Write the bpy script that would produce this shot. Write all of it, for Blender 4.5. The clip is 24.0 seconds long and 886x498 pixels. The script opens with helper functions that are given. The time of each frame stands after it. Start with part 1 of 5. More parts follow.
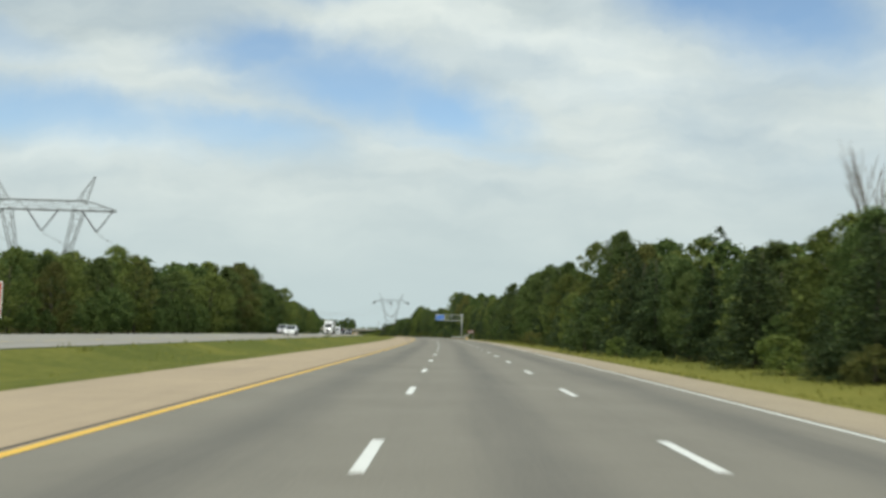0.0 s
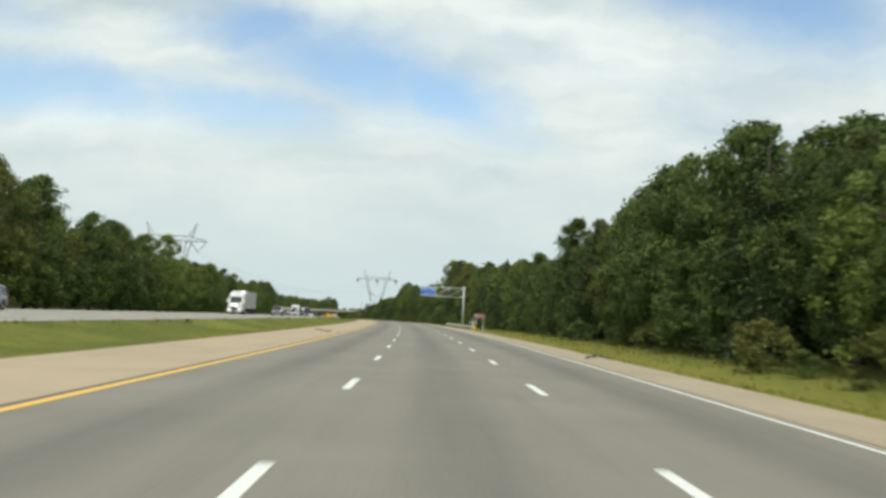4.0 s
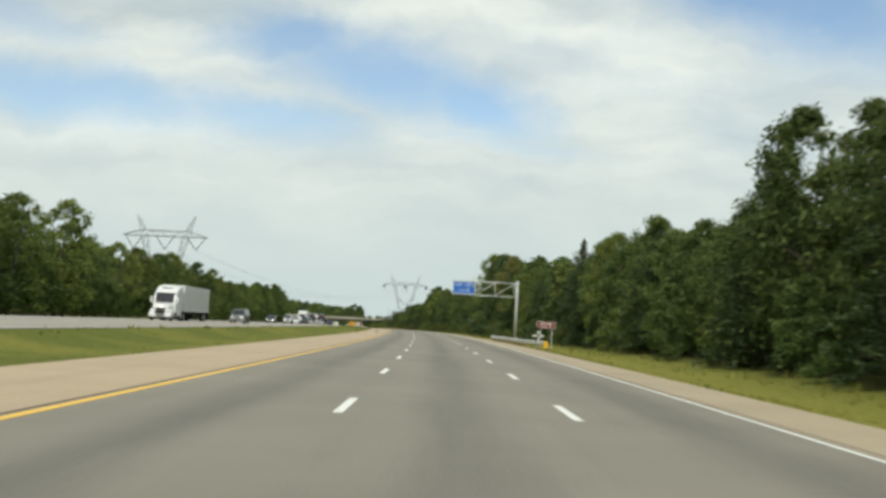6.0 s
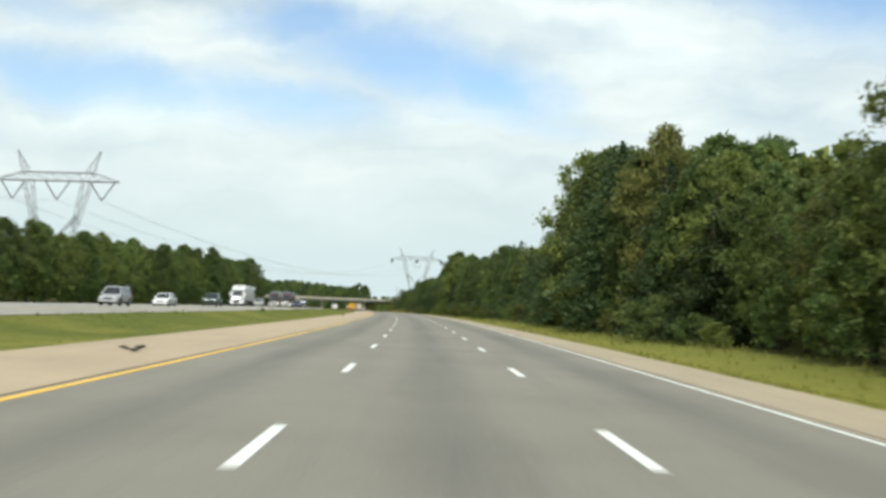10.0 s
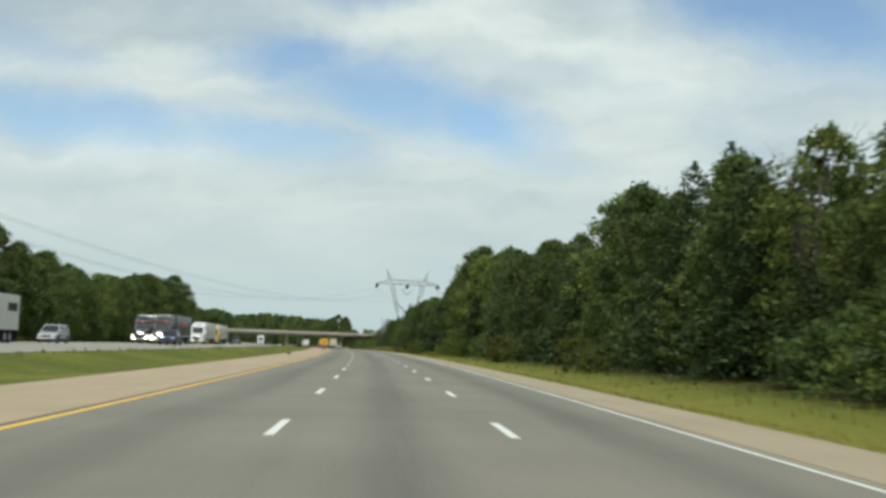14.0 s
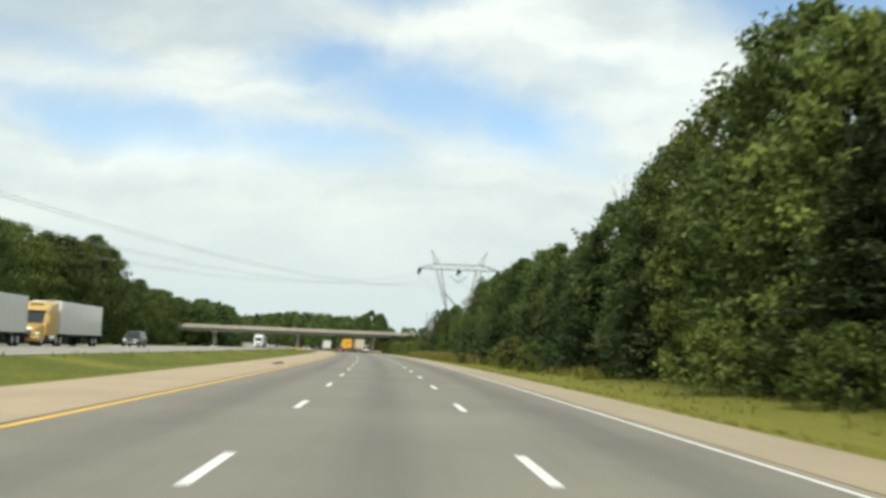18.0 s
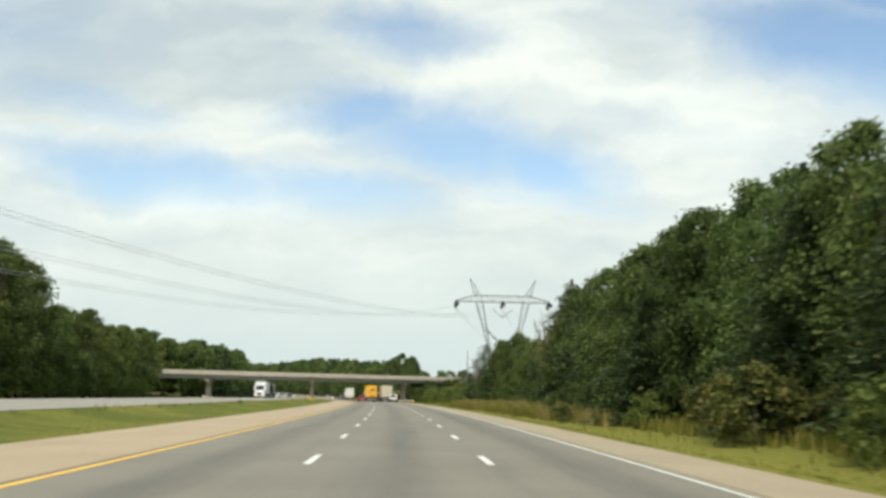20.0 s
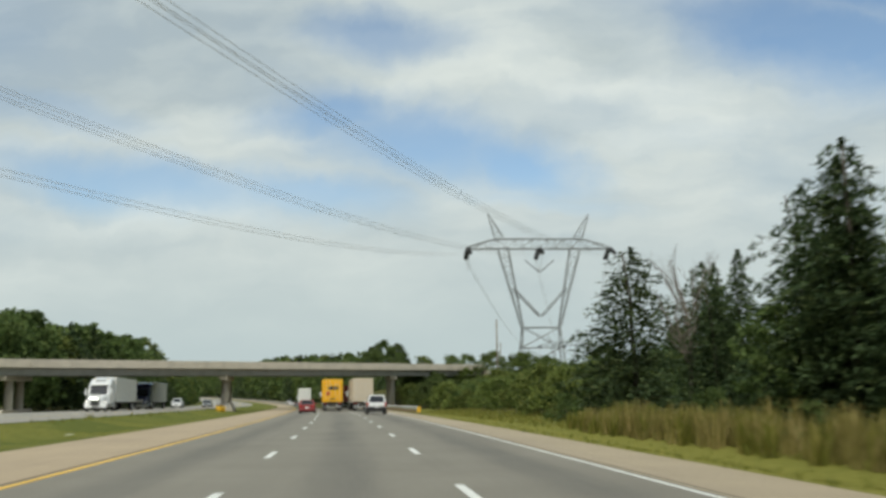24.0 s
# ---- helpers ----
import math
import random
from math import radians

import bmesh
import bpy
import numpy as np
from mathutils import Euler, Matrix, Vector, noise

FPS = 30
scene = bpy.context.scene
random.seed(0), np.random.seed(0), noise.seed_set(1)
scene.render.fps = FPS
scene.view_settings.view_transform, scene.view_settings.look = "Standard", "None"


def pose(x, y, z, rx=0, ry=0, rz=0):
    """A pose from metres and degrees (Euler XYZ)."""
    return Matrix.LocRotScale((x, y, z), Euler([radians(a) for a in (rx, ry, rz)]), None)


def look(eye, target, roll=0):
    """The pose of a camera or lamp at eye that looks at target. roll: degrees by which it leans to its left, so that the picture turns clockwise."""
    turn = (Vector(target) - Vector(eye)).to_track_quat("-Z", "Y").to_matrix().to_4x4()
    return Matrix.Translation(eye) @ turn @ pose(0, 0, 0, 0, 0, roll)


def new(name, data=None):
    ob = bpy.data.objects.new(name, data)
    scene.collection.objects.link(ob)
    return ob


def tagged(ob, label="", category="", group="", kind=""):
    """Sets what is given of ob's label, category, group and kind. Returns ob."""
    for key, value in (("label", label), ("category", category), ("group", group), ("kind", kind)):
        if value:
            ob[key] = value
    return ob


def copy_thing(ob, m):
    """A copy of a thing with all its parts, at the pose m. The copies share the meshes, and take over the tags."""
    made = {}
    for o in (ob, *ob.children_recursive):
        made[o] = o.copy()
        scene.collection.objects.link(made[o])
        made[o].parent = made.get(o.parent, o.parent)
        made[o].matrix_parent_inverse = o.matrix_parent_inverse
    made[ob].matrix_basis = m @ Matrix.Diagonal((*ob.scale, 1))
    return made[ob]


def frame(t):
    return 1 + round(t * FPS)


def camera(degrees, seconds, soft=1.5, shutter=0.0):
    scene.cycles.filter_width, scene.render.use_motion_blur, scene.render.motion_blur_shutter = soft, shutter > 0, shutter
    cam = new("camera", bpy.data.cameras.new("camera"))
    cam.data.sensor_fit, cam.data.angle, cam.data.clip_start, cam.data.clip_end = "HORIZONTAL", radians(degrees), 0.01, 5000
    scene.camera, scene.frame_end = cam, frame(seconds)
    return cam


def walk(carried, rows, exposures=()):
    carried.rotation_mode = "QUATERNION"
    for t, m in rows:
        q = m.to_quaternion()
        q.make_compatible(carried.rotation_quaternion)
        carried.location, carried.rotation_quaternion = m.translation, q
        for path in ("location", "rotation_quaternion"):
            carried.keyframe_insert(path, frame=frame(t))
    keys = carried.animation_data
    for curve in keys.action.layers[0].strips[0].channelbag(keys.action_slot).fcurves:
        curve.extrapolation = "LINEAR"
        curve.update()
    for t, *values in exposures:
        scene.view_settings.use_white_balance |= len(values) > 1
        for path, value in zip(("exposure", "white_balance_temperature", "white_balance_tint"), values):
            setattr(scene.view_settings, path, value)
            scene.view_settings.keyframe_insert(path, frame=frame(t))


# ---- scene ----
cam = camera(47.2, 24.0, soft=3.2, shutter=0.35)

BEND = 4000.0  # the carriageway bends gently to the left, metres


STRAIGHT = 60.0  # metres before the bend begins


CREST = 150000.0  # the road tips over a very long crest, then levels out beyond the bridge


def slope(s):
    """The rise of the carriageway per metre."""
    return -2 * max(s, 0.0) / CREST if s < 1000 else -2000 / CREST * max(0.0, (1500 - s) / 500)


def rise(s):
    """The height of the carriageway."""
    if s < 1000:
        return -max(s, 0.0) ** 2 / CREST
    return -1e6 / CREST - 500000 / CREST * (1 - max(0.0, (1500 - s) / 500) ** 2)


def spot(s, o, z=0.0):
    """A point s metres along the carriageway, o metres across it (right is positive)."""
    z += rise(s)
    a, back = max(s, STRAIGHT) / BEND, min(0.0, s - STRAIGHT)
    return ((BEND + o) * math.cos(a) - BEND - math.sin(a) * back, (BEND + o) * math.sin(a) + math.cos(a) * back, z)


def place(s, o, z=0.0, turn=0.0):
    """A pose on the carriageway, turned to its direction."""
    return pose(*spot(s, o, z), math.degrees(slope(s)) * math.cos(radians(turn)), 0, heading(s) + turn)


def heading(s):
    return math.degrees(max(s, STRAIGHT) / BEND)


# seconds, metres along, metres across, yaw, pitch, roll against the carriageway: down the middle lane at cruising speed
PATH = [
    (0.0, 0.16, 0.86, 0.40, 4.65, -1.34),
    (0.5, 15.78, 0.94, 0.82, 4.99, -1.92),
    (1.0, 31.51, 0.96, 0.02, 4.20, -3.75),
    (1.5, 46.81, 1.07, -0.03, 4.30, -2.65),
    (2.0, 62.20, 1.17, -0.25, 4.34, -0.68),
    (2.5, 78.24, 1.18, 0.29, 3.78, -1.17),
    (3.0, 94.35, 1.21, -0.56, 4.04, -2.26),
    (3.5, 110.02, 1.29, -0.65, 3.73, -2.61),
    (5.5, 173.79, 1.43, -1.78, 4.47, -2.96),
    (6.0, 189.90, 1.45, -0.03, 4.31, -2.95),
    (6.5, 205.89, 1.42, 0.72, 3.43, -2.16),
    (7.0, 221.89, 1.48, 0.15, 2.99, -2.48),
    (7.5, 237.86, 1.47, -1.14, 3.21, -2.43),
    (8.0, 253.85, 1.47, -1.35, 3.94, -1.28),
    (8.5, 269.99, 1.51, -0.61, 3.63, -1.85),
    (9.0, 286.13, 1.53, -0.12, 3.51, -2.42),
    (9.5, 302.37, 1.54, -0.10, 3.36, -2.02),
    (10.0, 318.61, 1.53, -0.97, 3.33, -2.32),
    (10.5, 334.22, 1.56, -2.01, 5.10, -2.13),
    (12.5, 398.79, 1.64, -2.35, 6.78, -2.83),
    (13.0, 414.52, 1.55, -2.68, 6.30, -2.55),
    (13.5, 430.37, 1.65, -2.98, 6.10, -1.52),
    (14.0, 446.19, 1.55, -3.41, 5.45, -1.98),
    (14.5, 462.11, 1.68, -2.89, 5.67, -2.02),
    (15.0, 478.02, 1.61, -2.30, 5.70, -2.46),
    (15.5, 494.09, 1.70, -1.07, 6.01, -2.05),
    (16.0, 510.15, 1.71, -2.67, 6.25, -2.73),
    (16.5, 525.80, 1.72, -3.63, 5.81, -2.42),
    (17.0, 541.45, 1.78, -3.20, 5.05, -2.51),
    (17.5, 557.31, 1.74, -3.78, 5.78, -2.15),
    (18.0, 573.18, 1.88, -2.98, 5.63, -2.10),
    (18.5, 589.17, 1.76, -3.75, 5.97, -1.50),
    (19.0, 605.17, 1.85, -3.88, 6.69, -0.60),
    (19.5, 620.36, 1.88, -1.75, 8.28, -1.13),
    (21.5, 684.79, 1.78, -3.25, 7.84, -0.92),
    (22.0, 700.87, 1.83, -2.47, 7.76, -1.20),
    (22.5, 716.80, 1.88, -2.52, 7.99, -0.43),
    (23.0, 732.78, 1.88, -4.15, 8.72, -0.46),
    (23.5, 749.01, 1.92, -4.10, 8.51, -0.51),
    (24.0, 765.32, 1.93, -5.12, 8.37, 0.63),
]
EXPOSURES = [
    (0, -0.1, 6500, 3.4), (3, 0.11, 6520, 4.6), (6, 0.0, 6750, 4.2), (7, 0.1, 6420, 4.2), (9, 0.2, 6380, 4.0), (10, 0.25, 6450, 4.3), (14, -0.12, 6430, 1.8),
    (17, 0.13, 6600, 3.7), (19, 0.27, 6800, 4.8), (22, -0.02, 6820, 4.6), (23, -0.12, 6600, 3.8), (24, -0.22, 6550, 4.0)]
walk(cam, [(t, pose(*spot(s, o, 1.36), 90 + pitch + math.degrees(slope(s)), roll, yaw + heading(s))) for t, s, o, yaw, pitch, roll in PATH], EXPOSURES)

# ---- light ----
SUN_EL, SUN_AZ = 48.0, 186.0  # degrees; azimuth clockwise from ahead
sun_way = Vector((math.sin(radians(SUN_AZ)) * math.cos(radians(SUN_EL)), math.cos(radians(SUN_AZ)) * math.cos(radians(SUN_EL)), math.sin(radians(SUN_EL))))
sun = new("sun", bpy.data.lights.new("sun", "SUN"))
sun.data.energy, sun.data.angle, sun.data.color = 2.6, radians(5), (1.0, 0.95, 0.86)
sun.matrix_world = look(sun_way * 100, (0, 0, 0))


def node(nt, kind, props=None, **inputs):
    nd = nt.nodes.new(kind)
    for k, v in (props or {}).items():
        setattr(nd, k, v)
    for k, v in inputs.items():
        key = int(k[1:]) if k[0] == "i" and k[1:].isdigit() else k.replace("_", " ")
        if isinstance(v, bpy.types.NodeSocket):
            nt.links.new(v, nd.inputs[key])
        else:
            nd.inputs[key].default_value = v
    return nd


def math_node(nt, op, a, b=0.0, clamp=False):
    return node(nt, "ShaderNodeMath", {"operation": op, "use_clamp": clamp}, i0=a, i1=b).outputs[0]


def mix_col(nt, fac, a, b, mode="MIX"):
    nd = node(nt, "ShaderNodeMix", {"data_type": "RGBA", "blend_type": mode})
    for key, v in ((0, fac), (6, a), (7, b)):
        if isinstance(v, bpy.types.NodeSocket):
            nt.links.new(v, nd.inputs[key])
        else:
            nd.inputs[key].default_value = v
    return nd.outputs[2]


def ramp(nt, fac, stops):
    nd = nt.nodes.new("ShaderNodeValToRGB")
    nt.links.new(fac, nd.inputs[0])
    el = nd.color_ramp.elements
    while len(el) < len(stops):
        el.new(0.5)
    for e, (p, c) in zip(el, stops):
        e.position = p
        e.color = (*c, 1.0) if not isinstance(c, float) else (c, c, c, 1.0)
    return nd.outputs[0]


world = bpy.data.worlds.new("sky")
scene.world = world
world.use_nodes = True
wt = world.node_tree
wt.nodes.clear()
w_out = wt.nodes.new("ShaderNodeOutputWorld")
coord = wt.nodes.new("ShaderNodeTexCoord").outputs["Generated"]
sep = node(wt, "ShaderNodeSeparateXYZ", i0=coord)
depth = math_node(wt, "MAXIMUM", math_node(wt, "ABSOLUTE", sep.outputs[1]), 0.12)
cu, cv = math_node(wt, "DIVIDE", sep.outputs[0], depth), math_node(wt, "DIVIDE", sep.outputs[2], depth)
plane = node(wt, "ShaderNodeCombineXYZ", i0=cu, i1=cv).outputs[0]
warp = node(wt, "ShaderNodeTexNoise", {"noise_dimensions": "3D"}, Vector=plane, Scale=7.0, Detail=8.0, Roughness=0.62).outputs["Color"]
shift = node(wt, "ShaderNodeVectorMath", {"operation": "MULTIPLY_ADD"}, i0=warp, i1=(0.13, 0.075, 0.0), i2=(-0.065, -0.0375, 0.0)).outputs[0]
bent = node(wt, "ShaderNodeVectorMath", {"operation": "ADD"}, i0=plane, i1=shift).outputs[0]


def sky_field(rows, inner, outer):
    """The strongest of several soft, slanted ovals: centre, half length, half width, slant, depth."""
    field = None
    for u, v, long, wide, slant, strong in rows:
        q = node(wt, "ShaderNodeMapping", {"vector_type": "TEXTURE"}, Vector=bent, Location=(u, v, 0), Rotation=(0, 0, radians(slant)), Scale=(long, wide, 1)).outputs[0]
        far = node(wt, "ShaderNodeVectorMath", {"operation": "LENGTH"}, i0=q).outputs["Value"]
        g = node(wt, "ShaderNodeMapRange", {"interpolation_type": "SMOOTHSTEP"}, i0=far, i1=inner, i2=outer, i3=strong, i4=0.0).outputs[0]
        field = g if field is None else math_node(wt, "MAXIMUM", field, g)
    return field


# gaps of blue between the long cloud banks
gap = sky_field((
    (-0.206, 0.283, 0.085, 0.034, 2, 0.86), (-0.125, 0.248, 0.135, 0.046, -12, 0.86), (-0.030, 0.224, 0.095, 0.036, -18, 0.9),
    (-0.430, 0.216, 0.200, 0.036, -10, 0.80), (-0.240, 0.192, 0.110, 0.027, -9, 0.70), (0.272, 0.345, 0.180, 0.060, -19, 0.95),
    (0.330, 0.400, 0.170, 0.075, -17, 0.95), (-0.160, 0.366, 0.095, 0.032, -9, 0.72), (0.012, 0.180, 0.100, 0.013, -8, 0.40),
    (-0.504, 0.296, 0.120, 0.026, -12, 0.45), (0.60, 0.22, 0.18, 0.04, -10, 0.6), (0.9, 0.5, 0.5, 0.16, -15, 0.8), (-1.0, 0.5, 0.5, 0.12, -15, 0.7), (0.05, 0.9, 0.7, 0.2, -12, 0.8)), 0.2, 1.38)
# the thick sunlit heaps and the grey undersides among the banks
heap = sky_field(((0.100, 0.276, 0.125, 0.045, -9, 1.0), (-0.02, 0.325, 0.075, 0.035, -28, 0.6), (-0.300, 0.272, 0.065, 0.024, -21, 0.7), (-0.415, 0.178, 0.160, 0.026, -2, 0.8), (-0.05, 0.188, 0.10, 0.016, -8, 0.6)), 0.1, 1.5)
under = sky_field(((-0.50, 0.36, 0.27, 0.090, 0, 1.0), (0.06, 0.335, 0.05, 0.02, -20, 0.5)), 0.2, 1.6)
stretch = node(wt, "ShaderNodeMapping", Vector=bent, Scale=(1.0, 2.0, 1.0), Rotation=(0, 0, radians(16))).outputs[0]
billow = node(wt, "ShaderNodeTexNoise", Vector=stretch, Scale=4.2, Detail=6.0, Roughness=0.52).outputs["Fac"]
thin = node(wt, "ShaderNodeMapRange", i0=billow, i1=0.32, i2=0.58, i3=0.20, i4=0.0).outputs[0]
high = node(wt, "ShaderNodeMapRange", {"interpolation_type": "SMOOTHSTEP"}, i0=cv, i1=0.10, i2=0.22, i3=0.0, i4=1.0).outputs[0]
gap = math_node(wt, "MULTIPLY", math_node(wt, "ADD", gap, thin, True), high)
veil = node(wt, "ShaderNodeMapping", Vector=bent, Scale=(1.0, 4.5, 1.0), Rotation=(0, 0, radians(5))).outputs[0]
streak = node(wt, "ShaderNodeTexNoise", Vector=veil, Scale=7.0, Detail=5.0, Roughness=0.5).outputs["Fac"]
fleece = math_node(wt, "ADD", math_node(wt, "MULTIPLY", billow, 0.62), math_node(wt, "MULTIPLY", streak, 0.38))
fleece = math_node(wt, "ADD", fleece, math_node(wt, "SUBTRACT", math_node(wt, "MULTIPLY", heap, 0.16), math_node(wt, "MULTIPLY", under, 0.19)))
grey = ramp(wt, fleece, [(0.30, (0.57, 0.65, 0.70)), (0.46, (0.715, 0.785, 0.81)), (0.68, (0.935, 0.98, 0.965))])
low = node(wt, "ShaderNodeMapRange", {"interpolation_type": "SMOOTHSTEP"}, i0=cv, i1=0.0, i2=0.20, i3=1.0, i4=0.0).outputs[0]
cloud = mix_col(wt, low, grey, (0.655, 0.752, 0.782, 1))
sky = node(wt, "ShaderNodeTexSky", {"sky_type": "NISHITA", "sun_disc": False, "sun_elevation": radians(SUN_EL), "sun_rotation": radians(SUN_AZ), "air_density": 1.0, "dust_density": 0.9, "ozone_density": 1.15})
clear = node(wt, "ShaderNodeBackground", Color=sky.outputs[0], Strength=0.15)
white = node(wt, "ShaderNodeBackground", Color=cloud, Strength=0.92)
both = node(wt, "ShaderNodeMixShader", i0=gap, i1=white.outputs[0], i2=clear.outputs[0])
wt.links.new(both.outputs[0], w_out.inputs[0])


# ---- materials ----
def material(name, rough=0.8, metal=0.0):
    m = bpy.data.materials.new(name)
    m.use_nodes = True
    bs = m.node_tree.nodes["Principled BSDF"]
    bs.inputs["Roughness"].default_value, bs.inputs["Metallic"].default_value = rough, metal
    return m, m.node_tree, bs


def plain(name, col, rough=0.6, metal=0.0, vary=0.12, scale=3.0, bump=0.05, dirt=(0.25, 0.22, 0.18), dirty=0.15):
    """A surface with fine grain, a little dirt in blotches and a slight relief."""
    m, nt, bs = material(name, rough, metal)
    at = node(nt, "ShaderNodeTexCoord").outputs["Object"]
    n1 = node(nt, "ShaderNodeTexNoise", Vector=at, Scale=scale, Detail=5.0).outputs["Fac"]
    n2 = node(nt, "ShaderNodeTexNoise", Vector=at, Scale=scale * 14, Detail=3.0).outputs["Fac"]
    lo, hi = tuple(c * (1 - vary) for c in col), tuple(min(1, c * (1 + vary)) for c in col)
    c = ramp(nt, n1, [(0.3, lo), (0.7, hi)])
    spots = node(nt, "ShaderNodeMapRange", i0=n1, i1=0.55, i2=0.8, i3=0.0, i4=dirty).outputs[0]
    c = mix_col(nt, spots, c, (*dirt, 1))
    nt.links.new(c, bs.inputs["Base Color"])
    b = node(nt, "ShaderNodeBump", Strength=bump, Distance=0.02, Height=n2).outputs[0]
    nt.links.new(b, bs.inputs["Normal"])
    r = node(nt, "ShaderNodeMapRange", i0=n2, i1=0.3, i2=0.7, i3=max(0, rough - 0.07), i4=min(1, rough + 0.07)).outputs[0]
    nt.links.new(r, bs.inputs["Roughness"])
    return m


def paved(name, base, track=None, seams=(), stain=(0.06, 0.06, 0.06), speck=0.25):
    """Paving read along its own length: u is metres across, v metres along."""
    m, nt, bs = material(name, 0.88)
    at = node(nt, "ShaderNodeTexCoord").outputs["UV"]
    xy = node(nt, "ShaderNodeSeparateXYZ", i0=at)
    long = node(nt, "ShaderNodeMapping", Vector=at, Scale=(0.9, 0.05, 1)).outputs[0]
    n_long = node(nt, "ShaderNodeTexNoise", Vector=long, Scale=1.0, Detail=6.0, Roughness=0.65).outputs["Fac"]
    n_patch = node(nt, "ShaderNodeTexNoise", Vector=at, Scale=0.22, Detail=5.0, Roughness=0.6).outputs["Fac"]
    n_fine = node(nt, "ShaderNodeTexNoise", Vector=at, Scale=28.0, Detail=2.0).outputs["Fac"]
    c = ramp(nt, n_patch, [(0.3, tuple(b * 0.86 for b in base)), (0.7, tuple(b * 1.12 for b in base))])
    c = mix_col(nt, math_node(nt, "MULTIPLY", node(nt, "ShaderNodeMapRange", i0=n_long, i1=0.5, i2=0.78).outputs[0], 0.32), c, (*stain, 1))
    if track:
        # tyre-darkened and oil-darkened bands that run along each lane
        lane, first, amount = track
        f = math_node(nt, "FRACT", math_node(nt, "DIVIDE", math_node(nt, "SUBTRACT", xy.outputs[0], first), lane))
        oil = node(nt, "ShaderNodeMapRange", {"interpolation_type": "SMOOTHSTEP"}, i0=math_node(nt, "ABSOLUTE", math_node(nt, "SUBTRACT", f, 0.5)), i1=0.02, i2=0.27, i3=1.0, i4=0.0).outputs[0]
        oil = math_node(nt, "MULTIPLY", oil, math_node(nt, "ADD", math_node(nt, "MULTIPLY", n_long, 0.9), 0.1))
        c = mix_col(nt, math_node(nt, "MULTIPLY", oil, amount), c, (*stain, 1))
    c = mix_col(nt, speck, c, ramp(nt, n_fine, [(0.35, tuple(b * 0.55 for b in base)), (0.65, tuple(b * 1.4 for b in base))]))
    for edge, width in seams:
        d = math_node(nt, "ABSOLUTE", math_node(nt, "SUBTRACT", xy.outputs[0], edge))
        d = math_node(nt, "ADD", d, math_node(nt, "MULTIPLY", math_node(nt, "SUBTRACT", n_long, 0.5), 0.08))
        c = mix_col(nt, node(nt, "ShaderNodeMapRange", i0=d, i1=width * 0.5, i2=width, i3=0.8, i4=0.0).outputs[0], c, (0.025, 0.024, 0.022, 1))
    nt.links.new(c, bs.inputs["Base Color"])
    b = node(nt, "ShaderNodeBump", Strength=0.25, Distance=0.01, Height=n_fine).outputs[0]
    nt.links.new(b, bs.inputs["Normal"])
    return m


def leafy(name, lo, hi, tip, thin=0.25):
    m, nt, bs = material(name, 0.62)
    island = node(nt, "ShaderNodeNewGeometry").outputs["Random Per Island"]
    each = node(nt, "ShaderNodeObjectInfo").outputs["Random"]
    c = ramp(nt, island, [(0.0, lo), (0.75, hi), (1.0, tip)])
    hue = node(nt, "ShaderNodeHueSaturation", Hue=node(nt, "ShaderNodeMapRange", i0=each, i3=0.490, i4=0.512).outputs[0], Value=node(nt, "ShaderNodeMapRange", i0=math_node(nt, "FRACT", math_node(nt, "MULTIPLY", each, 7.31)), i3=0.75, i4=1.25).outputs[0], Color=c).outputs[0]
    nt.links.new(hue, bs.inputs["Base Color"])
    bs.inputs["Specular IOR Level"].default_value = 0.12
    tr = node(nt, "ShaderNodeBsdfTranslucent", Color=hue)
    out = nt.nodes["Material Output"]
    mx = node(nt, "ShaderNodeMixShader", i0=thin, i1=bs.outputs[0], i2=tr.outputs[0])
    nt.links.new(mx.outputs[0], out.inputs[0])
    return m


LANE = 3.66
M_road = paved("asphalt_worn", (0.228, 0.209, 0.171), (LANE, -LANE, 0.80))
M_far_road = paved("asphalt_pale", (0.33, 0.31, 0.27), (LANE, -31.5, 0.3))
M_shoulder = paved("shoulder_tan", (0.43, 0.335, 0.225), None, ((-3.90, 0.08),), (0.16, 0.13, 0.10), 0.35)
M_shoulder_r = paved("shoulder_tan_right", (0.40, 0.325, 0.225), None, ((7.15, 0.04),), (0.16, 0.13, 0.10), 0.4)
M_paint_w = plain("paint_white_worn", (0.78, 0.78, 0.74), 0.6, 0, 0.12, 2.0, 0.1, (0.3, 0.29, 0.27), 0.5)
M_paint_y = plain("paint_yellow_worn", (0.80, 0.49, 0.065), 0.6, 0, 0.12, 0.6, 0.1, (0.3, 0.22, 0.1), 0.35)
M_concrete = plain("concrete_weathered", (0.52, 0.465, 0.385), 0.85, 0, 0.15, 0.7, 0.3, (0.18, 0.16, 0.14), 0.4)
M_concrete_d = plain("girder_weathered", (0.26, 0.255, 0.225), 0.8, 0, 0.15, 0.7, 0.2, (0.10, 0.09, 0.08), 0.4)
M_steel = plain("galvanised_steel", (0.54, 0.56, 0.55), 0.55, 0.25, 0.1, 4.0, 0.05)
M_lattice = plain("tower_steel_grey", (0.27, 0.28, 0.28), 0.6, 0.4, 0.1, 0.4, 0.05)
M_wire = plain("conductor_aluminium", (0.50, 0.51, 0.52), 0.6, 0.1)
M_insulator = plain("insulator_dark", (0.05, 0.05, 0.055), 0.3)
M_wood_post = plain("timber_post", (0.19, 0.14, 0.09), 0.9, 0, 0.25, 6.0, 0.4)
